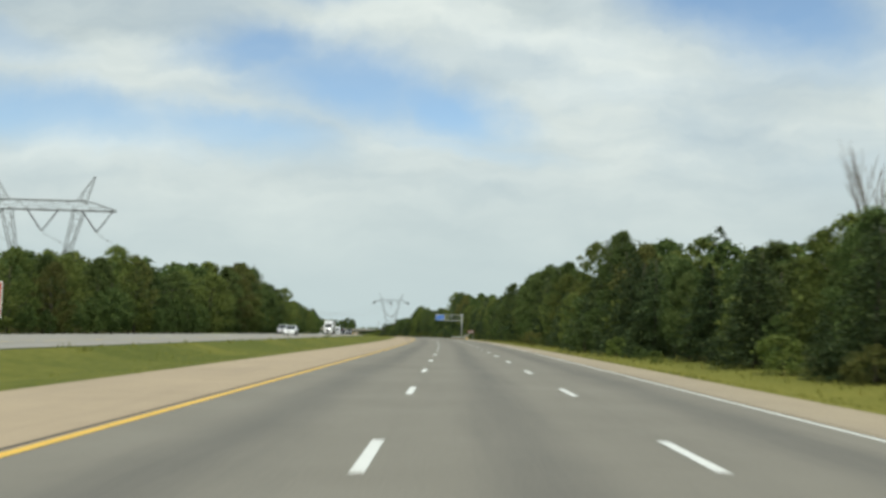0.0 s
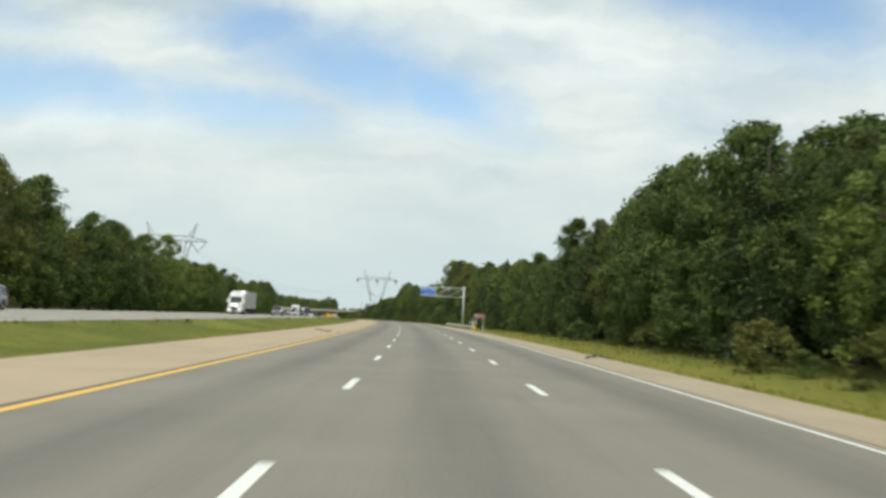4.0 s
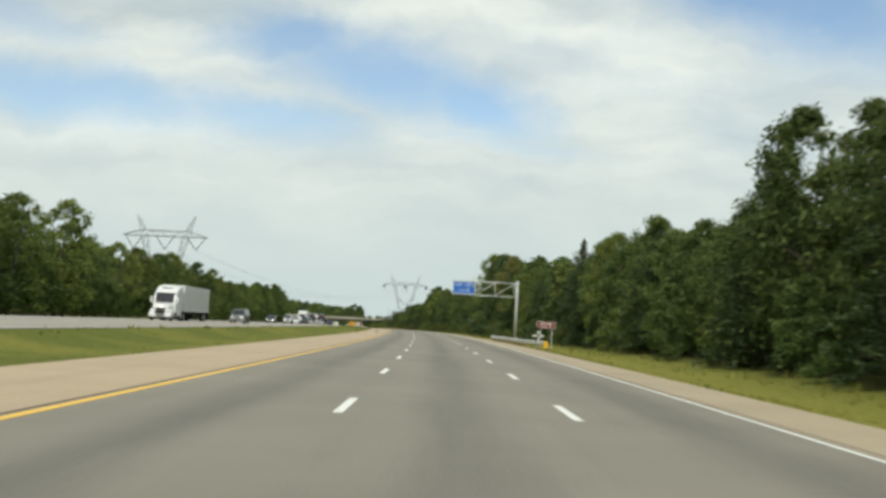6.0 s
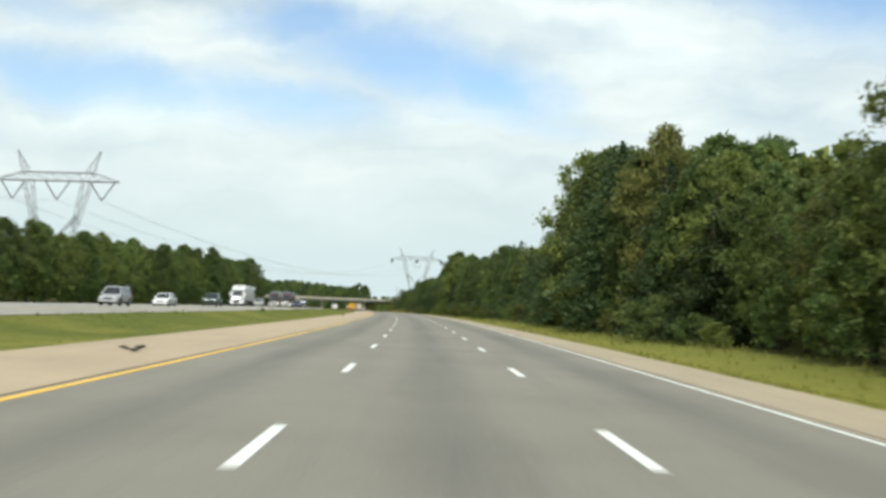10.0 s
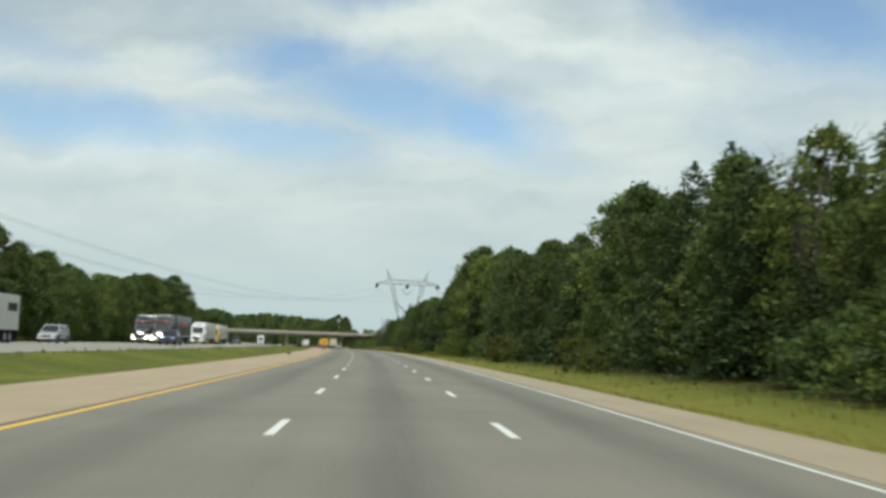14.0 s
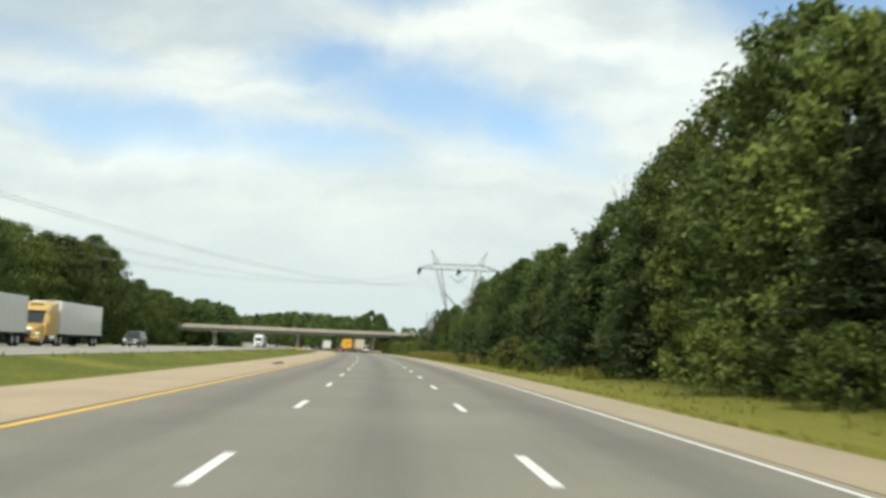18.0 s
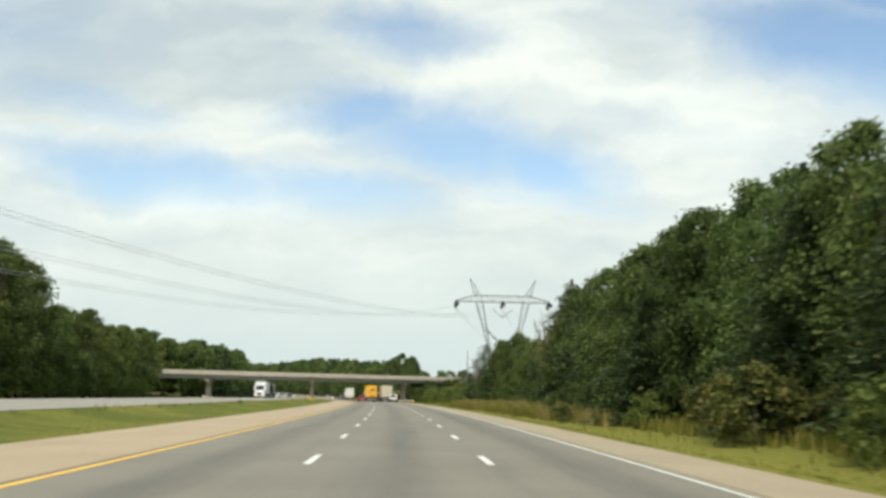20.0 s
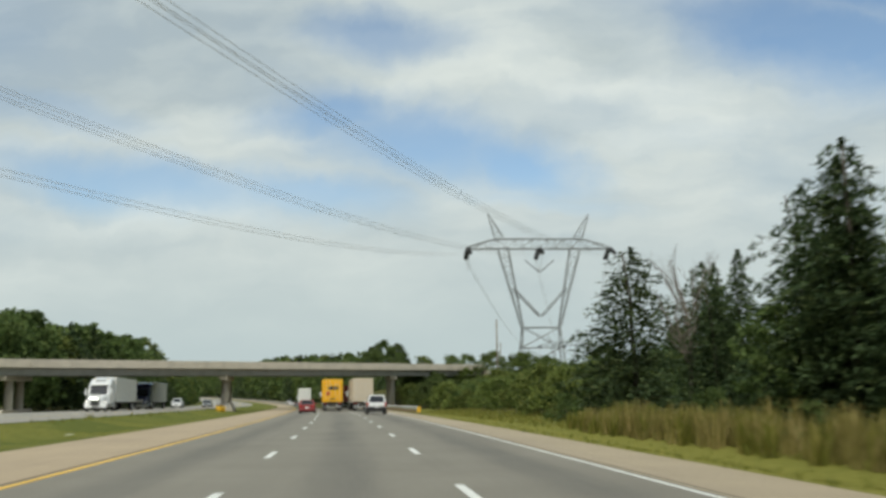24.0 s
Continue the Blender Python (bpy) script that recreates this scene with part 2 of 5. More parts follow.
M_bark = plain("bark", (0.09, 0.075, 0.06), 0.95, 0, 0.3, 5.0, 0.6)
M_bark_pale = plain("bark_bare_grey", (0.17, 0.145, 0.12), 0.95, 0, 0.3, 5.0, 0.6)
M_leaf = leafy("leaves_broad", (0.060, 0.089, 0.029), (0.130, 0.174, 0.055), (0.180, 0.218, 0.073), 0.40)
M_leaf_y = leafy("leaves_light", (0.088, 0.122, 0.034), (0.190, 0.235, 0.062), (0.250, 0.272, 0.080), 0.40)
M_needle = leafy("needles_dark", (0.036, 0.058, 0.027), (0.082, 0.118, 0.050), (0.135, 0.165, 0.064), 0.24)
M_leaf_rust = leafy("leaves_rusty", (0.078, 0.094, 0.030), (0.165, 0.175, 0.052), (0.205, 0.180, 0.058), 0.36)
M_leaf_dry = leafy("leaves_dry", (0.075, 0.070, 0.038), (0.140, 0.125, 0.066), (0.20, 0.165, 0.085), 0.25)
M_grass_blade = leafy("grass_blades", (0.150, 0.165, 0.034), (0.270, 0.265, 0.062), (0.42, 0.36, 0.11), 0.5)
M_reed = leafy("reeds_dry", (0.17, 0.16, 0.045), (0.29, 0.255, 0.085), (0.44, 0.36, 0.15))


def ground_material():
    m, nt, bs = material("grass_ground", 0.95)
    at = node(nt, "ShaderNodeTexCoord").outputs["UV"]
    n1 = node(nt, "ShaderNodeTexNoise", Vector=at, Scale=0.09, Detail=6.0, Roughness=0.65).outputs["Fac"]
    n2 = node(nt, "ShaderNodeTexNoise", Vector=at, Scale=2.5, Detail=6.0, Roughness=0.7).outputs["Fac"]
    n3 = node(nt, "ShaderNodeTexNoise", Vector=at, Scale=18.0, Detail=3.0).outputs["Fac"]
    green = ramp(nt, n2, [(0.3, (0.060, 0.080, 0.017)), (0.5, (0.105, 0.128, 0.027)), (0.72, (0.165, 0.172, 0.042))])
    dry = ramp(nt, n2, [(0.3, (0.19, 0.185, 0.036)), (0.6, (0.30, 0.275, 0.066)), (0.8, (0.39, 0.335, 0.115))])
    c = mix_col(nt, node(nt, "ShaderNodeMapRange", i0=n1, i1=0.46, i2=0.70).outputs[0], green, dry)
    # mown to straw beside the right shoulder
    u = node(nt, "ShaderNodeSeparateXYZ", i0=at).outputs[0]
    u = math_node(nt, "ADD", u, math_node(nt, "MULTIPLY", math_node(nt, "SUBTRACT", n2, 0.5), 1.2))
    straw = math_node(nt, "MULTIPLY", node(nt, "ShaderNodeMapRange", i0=u, i1=8.6, i2=9.4).outputs[0], node(nt, "ShaderNodeMapRange", i0=u, i1=12.5, i2=18.5, i3=1.0, i4=0.0).outputs[0])
    c = mix_col(nt, math_node(nt, "MULTIPLY", straw, 0.9), c, dry)
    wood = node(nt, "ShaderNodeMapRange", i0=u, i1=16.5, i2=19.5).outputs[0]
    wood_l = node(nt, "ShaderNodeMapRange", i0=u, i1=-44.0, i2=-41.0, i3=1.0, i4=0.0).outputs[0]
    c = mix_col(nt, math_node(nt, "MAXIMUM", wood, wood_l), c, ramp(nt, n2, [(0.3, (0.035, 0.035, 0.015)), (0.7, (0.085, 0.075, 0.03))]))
    c = mix_col(nt, 0.3, c, ramp(nt, n3, [(0.3, (0.06, 0.068, 0.013)), (0.7, (0.22, 0.225, 0.05))]))
    bs.inputs["Specular IOR Level"].default_value = 0.08
    nt.links.new(c, bs.inputs["Base Color"])
    nt.links.new(node(nt, "ShaderNodeBump", Strength=0.7, Distance=0.12, Height=n2).outputs[0], bs.inputs["Normal"])
    return m


M_ground = ground_material()


# ---- building tools ----
def mesh_object(name, verts, faces, mat, uvs=None, smooth=False):
    me = bpy.data.meshes.new(name)
    me.from_pydata([tuple(v) for v in verts], [], [tuple(f) for f in faces])
    if uvs is not None:
        lay = me.uv_layers.new(name="UVMap")
        idx = np.empty(len(me.loops), dtype=np.int32)
        me.loops.foreach_get("vertex_index", idx)
        lay.data.foreach_set("uv", np.asarray(uvs, dtype=np.float32)[idx].ravel())
    if smooth:
        me.polygons.foreach_set("use_smooth", [True] * len(me.polygons))
    me.materials.append(mat)
    return new(name, me)


def quads_object(name, polys, mat):
    """polys: an array (n, corners, 3)."""
    q = np.asarray(polys, dtype=np.float32)
    n, k = q.shape[:2]
    me = bpy.data.meshes.new(name)
    me.vertices.add(n * k)
    me.vertices.foreach_set("co", q.reshape(-1))
    me.loops.add(n * k)
    me.loops.foreach_set("vertex_index", np.arange(n * k, dtype=np.int32))
    me.polygons.add(n)
    me.polygons.foreach_set("loop_start", np.arange(0, n * k, k, dtype=np.int32))
    me.polygons.foreach_set("loop_total", np.full(n, k, dtype=np.int32))
    me.update()
    me.validate()
    me.materials.append(mat)
    return new(name, me)


def empty(name):
    ob = new(name)
    ob.empty_display_size = 0.3
    return ob


def part(name, bm, mat, parent, label="", smooth=False):
    me = bpy.data.meshes.new(name)
    bm.normal_update()
    bm.to_mesh(me)
    bm.free()
    if smooth:
        me.polygons.foreach_set("use_smooth", [True] * len(me.polygons))
    me.materials.append(mat)
    ob = new(name, me)
    ob.parent = parent
    return tagged(ob, label) if label else ob


def again(ob, m, parent=None):
    """One more piece on the same mesh."""
    o = new(ob.name.split(".")[0], ob.data)
    o.parent = parent or ob.parent
    o.matrix_basis = m
    return o


def add_box(bm, x0, x1, y0, y1, z0, z1, bevel=0.0):
    vs = [bm.verts.new((x, y, z)) for z in (z0, z1) for y in (y0, y1) for x in (x0, x1)]
    fs = [bm.faces.new([vs[i] for i in f]) for f in ((0, 2, 3, 1), (4, 5, 7, 6), (0, 1, 5, 4), (2, 6, 7, 3), (0, 4, 6, 2), (1, 3, 7, 5))]
    if bevel:
        bmesh.ops.bevel(bm, geom=list({e for f in fs for e in f.edges}), offset=bevel, segments=2, affect="EDGES", profile=0.5)
    return bm


def box(x0, x1, y0, y1, z0, z1, bevel=0.0):
    return add_box(bmesh.new(), x0, x1, y0, y1, z0, z1, bevel)


def add_tube(bm, a, b, r0, r1=None, seg=8, caps=True):
    a, b = Vector(a), Vector(b)
    r1 = r0 if r1 is None else r1
    d = (b - a)
    if d.length < 1e-6:
        return bm
    q = d.to_track_quat("Z", "Y").to_matrix()
    rings = []
    for p, r in ((a, r0), (b, r1)):
        rings.append([bm.verts.new(p + q @ Vector((math.cos(t) * r, math.sin(t) * r, 0))) for t in [2 * math.pi * k / seg for k in range(seg)]])
    for k in range(seg):
        bm.faces.new((rings[0][k], rings[0][(k + 1) % seg], rings[1][(k + 1) % seg], rings[1][k]))
    if caps:
        bm.faces.new(rings[0][::-1])
        bm.faces.new(rings[1])
    return bm


def add_strut(bm, a, b, w):
    """A square bar of width w."""
    return add_tube(bm, a, b, w * 0.7, w * 0.7, 4)


def loft(rings, close=True, caps=True, bm=None):
    bm = bm or bmesh.new()
    vs = [[bm.verts.new(p) for p in r] for r in rings]
    n = len(vs[0])
    for i in range(len(vs) - 1):
        for k in range(n if close else n - 1):
            bm.faces.new((vs[i][k], vs[i][(k + 1) % n], vs[i + 1][(k + 1) % n], vs[i + 1][k]))
    if caps:
        bm.faces.new(vs[0][::-1])
        bm.faces.new(vs[-1])
    bmesh.ops.recalc_face_normals(bm, faces=bm.faces[:])
    return bm


def strip(name, s0, s1, o_list, z_list, mat, step=10.0):
    """A surface swept along the carriageway."""
    n = int((s1 - s0) / step) + 1
    ss = np.linspace(s0, s1, n + 1)
    verts, uvs, faces = [], [], []
    k = len(o_list)
    for i, s in enumerate(ss):
        for o, z in zip(o_list, z_list):
            verts.append(spot(s, o, z))
            uvs.append((o, s))
    for i in range(n):
        for j in range(k - 1):
            a = i * k + j
            faces.append((a, a + 1, a + k + 1, a + k))
    return mesh_object(name, verts, faces, mat, uvs)


# ---- ground and carriageways ----
S0, S1 = -150.0, 2300.0


def lie(o):
    """Height of the ground across the carriageways."""
    return float(np.interp(o, [-2600, -300, -60, -44, -38, -35.2, -15.7, -15.0, -12.2, -8.2, -7.9, 9.2, 9.6, 12.5, 15.5, 22, 60, 400, 2600],
                           [14, 6, 0.6, -0.1, 0.1, 0.32, 0.32, 0.28, -0.30, -0.06, -0.05, -0.05, -0.08, -0.55, -0.35, 0.1, 1.0, 4, 12]))


O_GROUND = [-2600, -1500, -800, -400, -200, -120, -80, -60, -50, -44, -40, -38, -36.5, -35.2, -34, -26, -18.4, -15.9, -15.5, -15.0, -14.2, -13, -11.5, -10, -9, -8.2, -7.9, -7, 0, 8, 9.2, 9.6, 10.4, 11.2, 12.5, 13.5, 14.5, 15.5, 18, 22, 30, 45, 60, 100, 200, 400, 900, 1600, 2600]


def make_ground():
    ss = list(np.arange(-1500, -150, 150)) + list(np.arange(-150, 1300, 4.0)) + list(np.arange(1300, 2400, 25)) + list(np.arange(2400, 4600, 200))
    verts, uvs, faces = [], [], []
    k = len(O_GROUND)
    for s in ss:
        for o in O_GROUND:
            z = lie(o)
            if not (-35.3 <= o <= -15.5 or -8.3 <= o <= 9.3):
                z += 0.10 * noise.noise(Vector((o * 0.35, s * 0.12, 0))) + (0.5 * noise.noise(Vector((o * 0.03, s * 0.02, 4))) if abs(o) > 20 else 0)
            verts.append(spot(s, o, z))
            uvs.append((o, s))
    for i in range(len(ss) - 1):
        for j in range(k - 1):
            a = i * k + j
            faces.append((a, a + 1, a + k + 1, a + k))
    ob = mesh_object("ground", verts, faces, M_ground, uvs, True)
    return tagged(ob, "rough green and straw-dry grass ground beside the motorway", "ground", kind="structure")


make_ground()
road = tagged(strip("road", S0, S1, [-3.80, -1.8, 0, 1.8, 3.6, 5.4, 7.02], [0.0] * 7, M_road), "worn grey asphalt carriageway of three lanes", "road", kind="structure")
tagged(strip("pavement_left", S0, S1, [-7.95, -6, -3.80], [-0.012, -0.006, -0.003], M_shoulder), "tan paved shoulder beside the yellow edge line", "road shoulder", kind="structure")
tagged(strip("pavement_right", S0, S1, [7.02, 8.2, 9.25], [-0.003, -0.02, -0.045], M_shoulder_r), "tan paved shoulder beside the white edge line", "road shoulder", kind="structure")
far_road = tagged(strip("road_oncoming", S0, S1, [-35.0, -31.6, -27, -23, -20.4, -18.3, -15.8], [0.36, 0.40, 0.41, 0.41, 0.40, 0.38, 0.35], M_far_road), "pale sun-bleached carriageway for oncoming traffic", "road", kind="structure")

yl = strip("edge_line_yellow", S0, S1, [-3.76, -3.58], [0.005, 0.005], M_paint_y)
wl = strip("edge_line_white", S0, S1, [6.80, 6.91], [0.005, 0.005], M_paint_w)
fy = strip("edge_line_far_yellow", S0, S1, [-20.55, -20.40], [0.407, 0.407], M_paint_y)
fw = strip("edge_line_far_white", S0, S1, [-31.55, -31.40], [0.408, 0.408], M_paint_w)
for ob, pa, lb in ((yl, road, "worn solid yellow edge line"), (wl, road, "solid white edge line"), (fy, far_road, "solid yellow edge line"), (fw, far_road, "solid white edge line")):
    ob.parent = pa
    ob.name = "edge_line"
    tagged(ob, lb)
dash = part("lane_dash", box(-0.075, 0.075, 0, 2.95, 0.0, 0.006), M_paint_w, road)
dash.matrix_basis = place(9.95 - 24.384, 0, 0.001)
CYCLE = 12.192
for k in range(-1, 95):
    again(dash, place(9.95 + CYCLE * k, 0, 0.001), road)
    again(dash, place(10.6 + CYCLE * k, LANE, 0.001), road)
for k in range(0, 60):
    for o in (-24.2, -27.9):
        again(dash, place(90 + 2 * CYCLE * k, o, 0.411), far_road)

# ---- woods ----
def height_at(table, s):
    return float(np.interp(s, [a for a, b in table], [b for a, b in table]))


def top_at(table, s, reach=2.6):
    """The lowest of the wood's tops within a crown's reach."""
    return min(height_at(table, s - reach), height_at(table, s), height_at(table, s + reach))


RIGHT_TOPS = [(0, 8), (45, 7.5), (62, 8), (67, 6.6), (72, 7.4), (76, 8.0), (84, 9.4), (92, 10.6), (97, 11), (105, 12.6), (113, 13.6), (118, 13.4), (121, 8.4), (134, 8.2), (140, 9.6), (144, 11.6), (150, 13), (156, 12.2), (161, 10), (166, 10.6), (176, 13), (183, 13.8), (198, 13.6), (215, 13), (235, 13.2), (243, 13.4),
              (252, 11), (257, 9.5), (266, 10.2), (273, 11), (279, 12.8), (289, 11.4), (300, 12.4), (308, 12.6), (312, 14), (320, 13.4), (328, 11.2), (334, 12), (338, 10.6), (342, 9.8), (347, 11), (356, 12), (362, 9.5), (370, 9), (378, 10.8), (386, 14), (392, 15.6), (403, 17.3), (418, 18.4), (434, 19.4), (441, 15),
              (448, 11.6), (454, 10.4), (459, 10.6), (467, 11), (484, 12.2), (492, 12.6), (500, 13.2), (507, 13.8), (518, 13.4), (529, 14.4), (538, 13.4), (555, 14), (564, 13.8), (572, 14.2), (580, 14.6), (587, 14.6), (592, 15.4), (603, 15.8), (613, 17.3), (626, 17.8), (634, 17), (643, 16.8), (650, 15.4), (656, 14.2), (662, 14), (668, 12.4),
              (676, 12.8), (690, 14), (701, 14.2), (712, 13), (727, 12.4), (737, 12.8), (742, 13.8), (746, 11.0), (750, 7.4), (766, 7.6), (776, 9.8), (786, 10.8), (800, 11), (806, 10), (818, 7.8), (836, 6), (850, 4.4), (900, 4), (960, 6), (1040, 9), (1100, 15), (1300, 21), (1500, 26), (2300, 30)]
# how far out the foot of the wood stands
RIGHT_FOOT = [(0, 15.2), (120, 14.4), (150, 14.6), (185, 16.4), (260, 16.6), (340, 16.2), (440, 17.4), (475, 19.0), (500, 19.4), (522, 18.8), (600, 19.2), (640, 18.6), (660, 17.0), (690, 16.4), (900, 16.2)]
LEFT_TOPS = [(0, 9), (100, 9), (119, 9.6), (140, 14), (155, 10.5), (184, 11.5), (230, 16), (250, 17), (262, 13.8), (285, 14.0), (296, 14.6), (314, 14.0), (325, 11.6), (337, 11), (354, 12), (403, 12), (437, 10.4), (468, 10.8),
             (508, 11), (540, 10.8), (555, 13.5), (575, 15.6), (590, 13.6), (604, 12.4), (615, 12), (634, 12), (653, 10), (686, 12.6), (707, 14.6), (727, 15.4), (749, 16), (762, 17.4), (772, 18.2), (781, 18.2), (790, 16.4), (797, 15.2), (811, 13.8), (833, 13), (855, 12.6), (877, 14), (936, 16.2),
             (992, 17.7), (1049, 18.6), (1080, 19.4), (1098, 17.2), (1106, 13), (1300, 13), (2300, 15)]


def leaf_cloud(rng, centres, radii, count, size, flat=0.8, droop=0.0):
    """Leaves on the shells of many small clumps: an array (n, 4, 3)."""
    quads = []
    for c, r in zip(centres, radii):
        d = rng.normal(size=(count, 3))
        d /= np.linalg.norm(d, axis=1)[:, None]
        d[:, 2] *= flat
        p = np.asarray(c) + d * r * rng.uniform(0.75, 1.3, size=3) * rng.uniform(0.15, 1.22, size=(count, 1))
        nrm = d * 0.8 + rng.normal(size=(count, 3)) * 0.75 + np.array([0, 0, 0.35 - droop])
        nrm /= np.linalg.norm(nrm, axis=1)[:, None]
        t = np.cross(nrm, rng.normal(size=(count, 3)))
        t /= np.linalg.norm(t, axis=1)[:, None] + 1e-9
        b = np.cross(nrm, t)
        L = size * rng.uniform(0.6, 1.35, size=(count, 1))
        W = L * rng.uniform(0.35, 0.6, size=(count, 1))
        sag = nrm * L * rng.uniform(-0.25, 0.25, size=(count, 1))
        quads.append(np.stack([p - t * L * 0.6, p + b * W + t * L * 0.15 + sag, p + t * L * 0.6 - b * W * 0.6], axis=1))
    return np.concatenate(quads)


def trunk_line(rng, height, lean, top):
    off = rng.normal(size=2) * lean * height
    return [Vector((off[0] * f * f + rng.normal() * 0.05, off[1] * f * f + rng.normal() * 0.05, height * top * f - 0.35 * (f == 0))) for f in [i / 6 for i in range(7)]]


def tapered(pts, r0, r1, seg=7):
    """One unbroken tapering stem through the points."""
    rings, n = [], len(pts) - 1
    for i, p in enumerate(pts):
        d = (pts[min(i + 1, n)] - pts[max(i - 1, 0)]).normalized()
        u = d.orthogonal().normalized() if abs(d.z) < 0.9 else Vector((1, 0, 0))
        u = (u - d * u.dot(d)).normalized()
        v = d.cross(u)
        r = r0 + (r1 - r0) * i / n
        r *= 1.3 if i == 0 else 1.0
        rings.append([p + (u * math.cos(t) + v * math.sin(t)) * r for t in [2 * math.pi * k / seg for k in range(seg)]])
    return loft(rings)


def add_stem(t, rng, height, r, limbs, bark, lean=0.03, top=0.8):
    pts = trunk_line(rng, height, lean, top)
    part("trunk", tapered(pts, r, r * 0.18), bark, t, smooth=True)
    for k in range(limbs):
        i = int(rng.integers(2, 6))
        a = rng.uniform(0, 2 * math.pi)
        out = height * rng.uniform(0.14, 0.26)
        mid = pts[i] + Vector((math.cos(a) * out * 0.55, math.sin(a) * out * 0.55, out * 0.35))
        end = mid + Vector((math.cos(a + 0.3) * out * 0.5, math.sin(a + 0.3) * out * 0.5, out * 0.55))
        part("limb", tapered([pts[i], mid, end], r * 0.34, r * 0.05, 5), bark, t, smooth=True)


def broad_crown(seed, height, spread, clumps, leaves, size, low=0.10, fat=1.0):
    """An uneven crown from near the ground to the top, in clumps with gaps."""
    rng = np.random.default_rng(seed)
    cs, rs = [], []
    lean = rng.uniform(-0.08, 0.08, size=2) * spread
    for k in range(clumps):
        f = low + (1 - low) * ((k + rng.uniform()) / clumps) ** 0.85
        wide = spread * 0.5 * float(np.interp(f, [0, 0.15, 0.45, 0.7, 0.88, 1.0], [0.55, 0.8, 1.0, 0.86, 0.55, 0.12]))
        rad = height * rng.uniform(0.055, 0.10) * (1.2 - 0.4 * f) * fat
        a, rr = rng.uniform(0, 2 * math.pi), max(0.0, wide - rad * 0.5) * math.sqrt(rng.uniform(0.15, 1.0)) * rng.uniform(0.85, 1.12)
        cs.append((math.cos(a) * rr + lean[0] * f, math.sin(a) * rr + lean[1] * f, max(rad * 0.6, min(f * height, height - rad * 0.7))))
        rs.append(rad)
    return leaf_cloud(rng, cs, rs, leaves, size)


def conifer_crown(seed, height, spread, tiers, leaves, size, blunt=0.72):
    """Boughs in uneven tiers, each a fan of needle sprays."""
    rng = np.random.default_rng(seed)
    quads = []
    for k in range(tiers):
        f = 0.05 + 0.95 * k / (tiers - 1)
        reach = (spread * 0.5 * (1 - f) ** blunt + 0.06 + 0.24 * (1 - f)) * (1.0 if blunt > 0.6 else rng.uniform(0.72, 1.12))
        arms = int(6 * (1 - f) + 5)
        for j in range(arms):
            a = 2 * math.pi * (j + rng.uniform(-0.5, 0.5)) / arms + k * 0.7
            length = reach * rng.uniform(0.55, 1.2)
            n = max(9, int(leaves * length / (spread * 0.5)))
            d = rng.uniform(0.05, 1.0, size=n) ** 0.8
            base = np.stack([np.cos(a) * d * length, np.sin(a) * d * length, f * height + 0.16 * length - 0.30 * length * d * d + rng.normal(size=n) * 0.13], axis=1)
            way = np.array([math.cos(a), math.sin(a), 0.05])
            side = np.array([-math.sin(a), math.cos(a), 0.0])
            fan = rng.uniform(-1, 1, size=(n, 1))
            t = way * 0.6 + side * fan + rng.normal(size=(n, 3)) * 0.35
            t /= np.linalg.norm(t, axis=1)[:, None]
            b = np.cross(t, rng.normal(size=(n, 3)) * 0.5 + np.array([0, 0, 1.0]))
            b /= np.linalg.norm(b, axis=1)[:, None] + 1e-9
            L = size * rng.uniform(0.6, 1.3, size=(n, 1))
            W = L * 0.26
            q = base + side * fan * 0.26 * length * (1.1 - d[:, None] * 0.5)
            q[:, 2] = np.minimum(q[:, 2], height * 1.01)
            quads.append(np.stack([q - t * L * 0.5 + b * W, q + t * L * 0.7, q - t * L * 0.35 - b * W], axis=1))
    return np.concatenate(quads)


def tree(name, crown, mat, height, trunk_r, limbs, seed, label, category="tree", bark=None, top=0.8):
    rng = np.random.default_rng(seed)
    t = empty(name)
    add_stem(t, rng, height, trunk_r, limbs, bark or M_bark, top=top)
    if crown is not None:
        c = quads_object("crown", crown, mat)
        c.parent = t
    return tagged(t, label, category, "trees along the motorway")


def bare_branches(seed, height):
    """A leafless crown: forked twigs."""
    rng = np.random.default_rng(seed)
    bm = bmesh.new()

    def grow(p, d, length, r, level):
        q = p + d * length
        add_tube(bm, p, q, r, r * 0.6, 4, False)
        if level == 0:
            return
        for k in range(3):
            nd = (d + Vector(rng.normal(size=3) * 0.26) + Vector((0, 0, 0.22))).normalized()
            grow(q if k else p + d * length * 0.6, nd, length * rng.uniform(0.55, 0.8), r * 0.55, level - 1)
    for k in range(9):
        a = rng.uniform(0, 6.28)
        grow(Vector((0, 0, height * (0.24 + 0.06 * k))), Vector((math.cos(a) * 0.33, math.sin(a) * 0.33, 1.0)).normalized(), height * 0.2, 0.05, 3)
    return bm


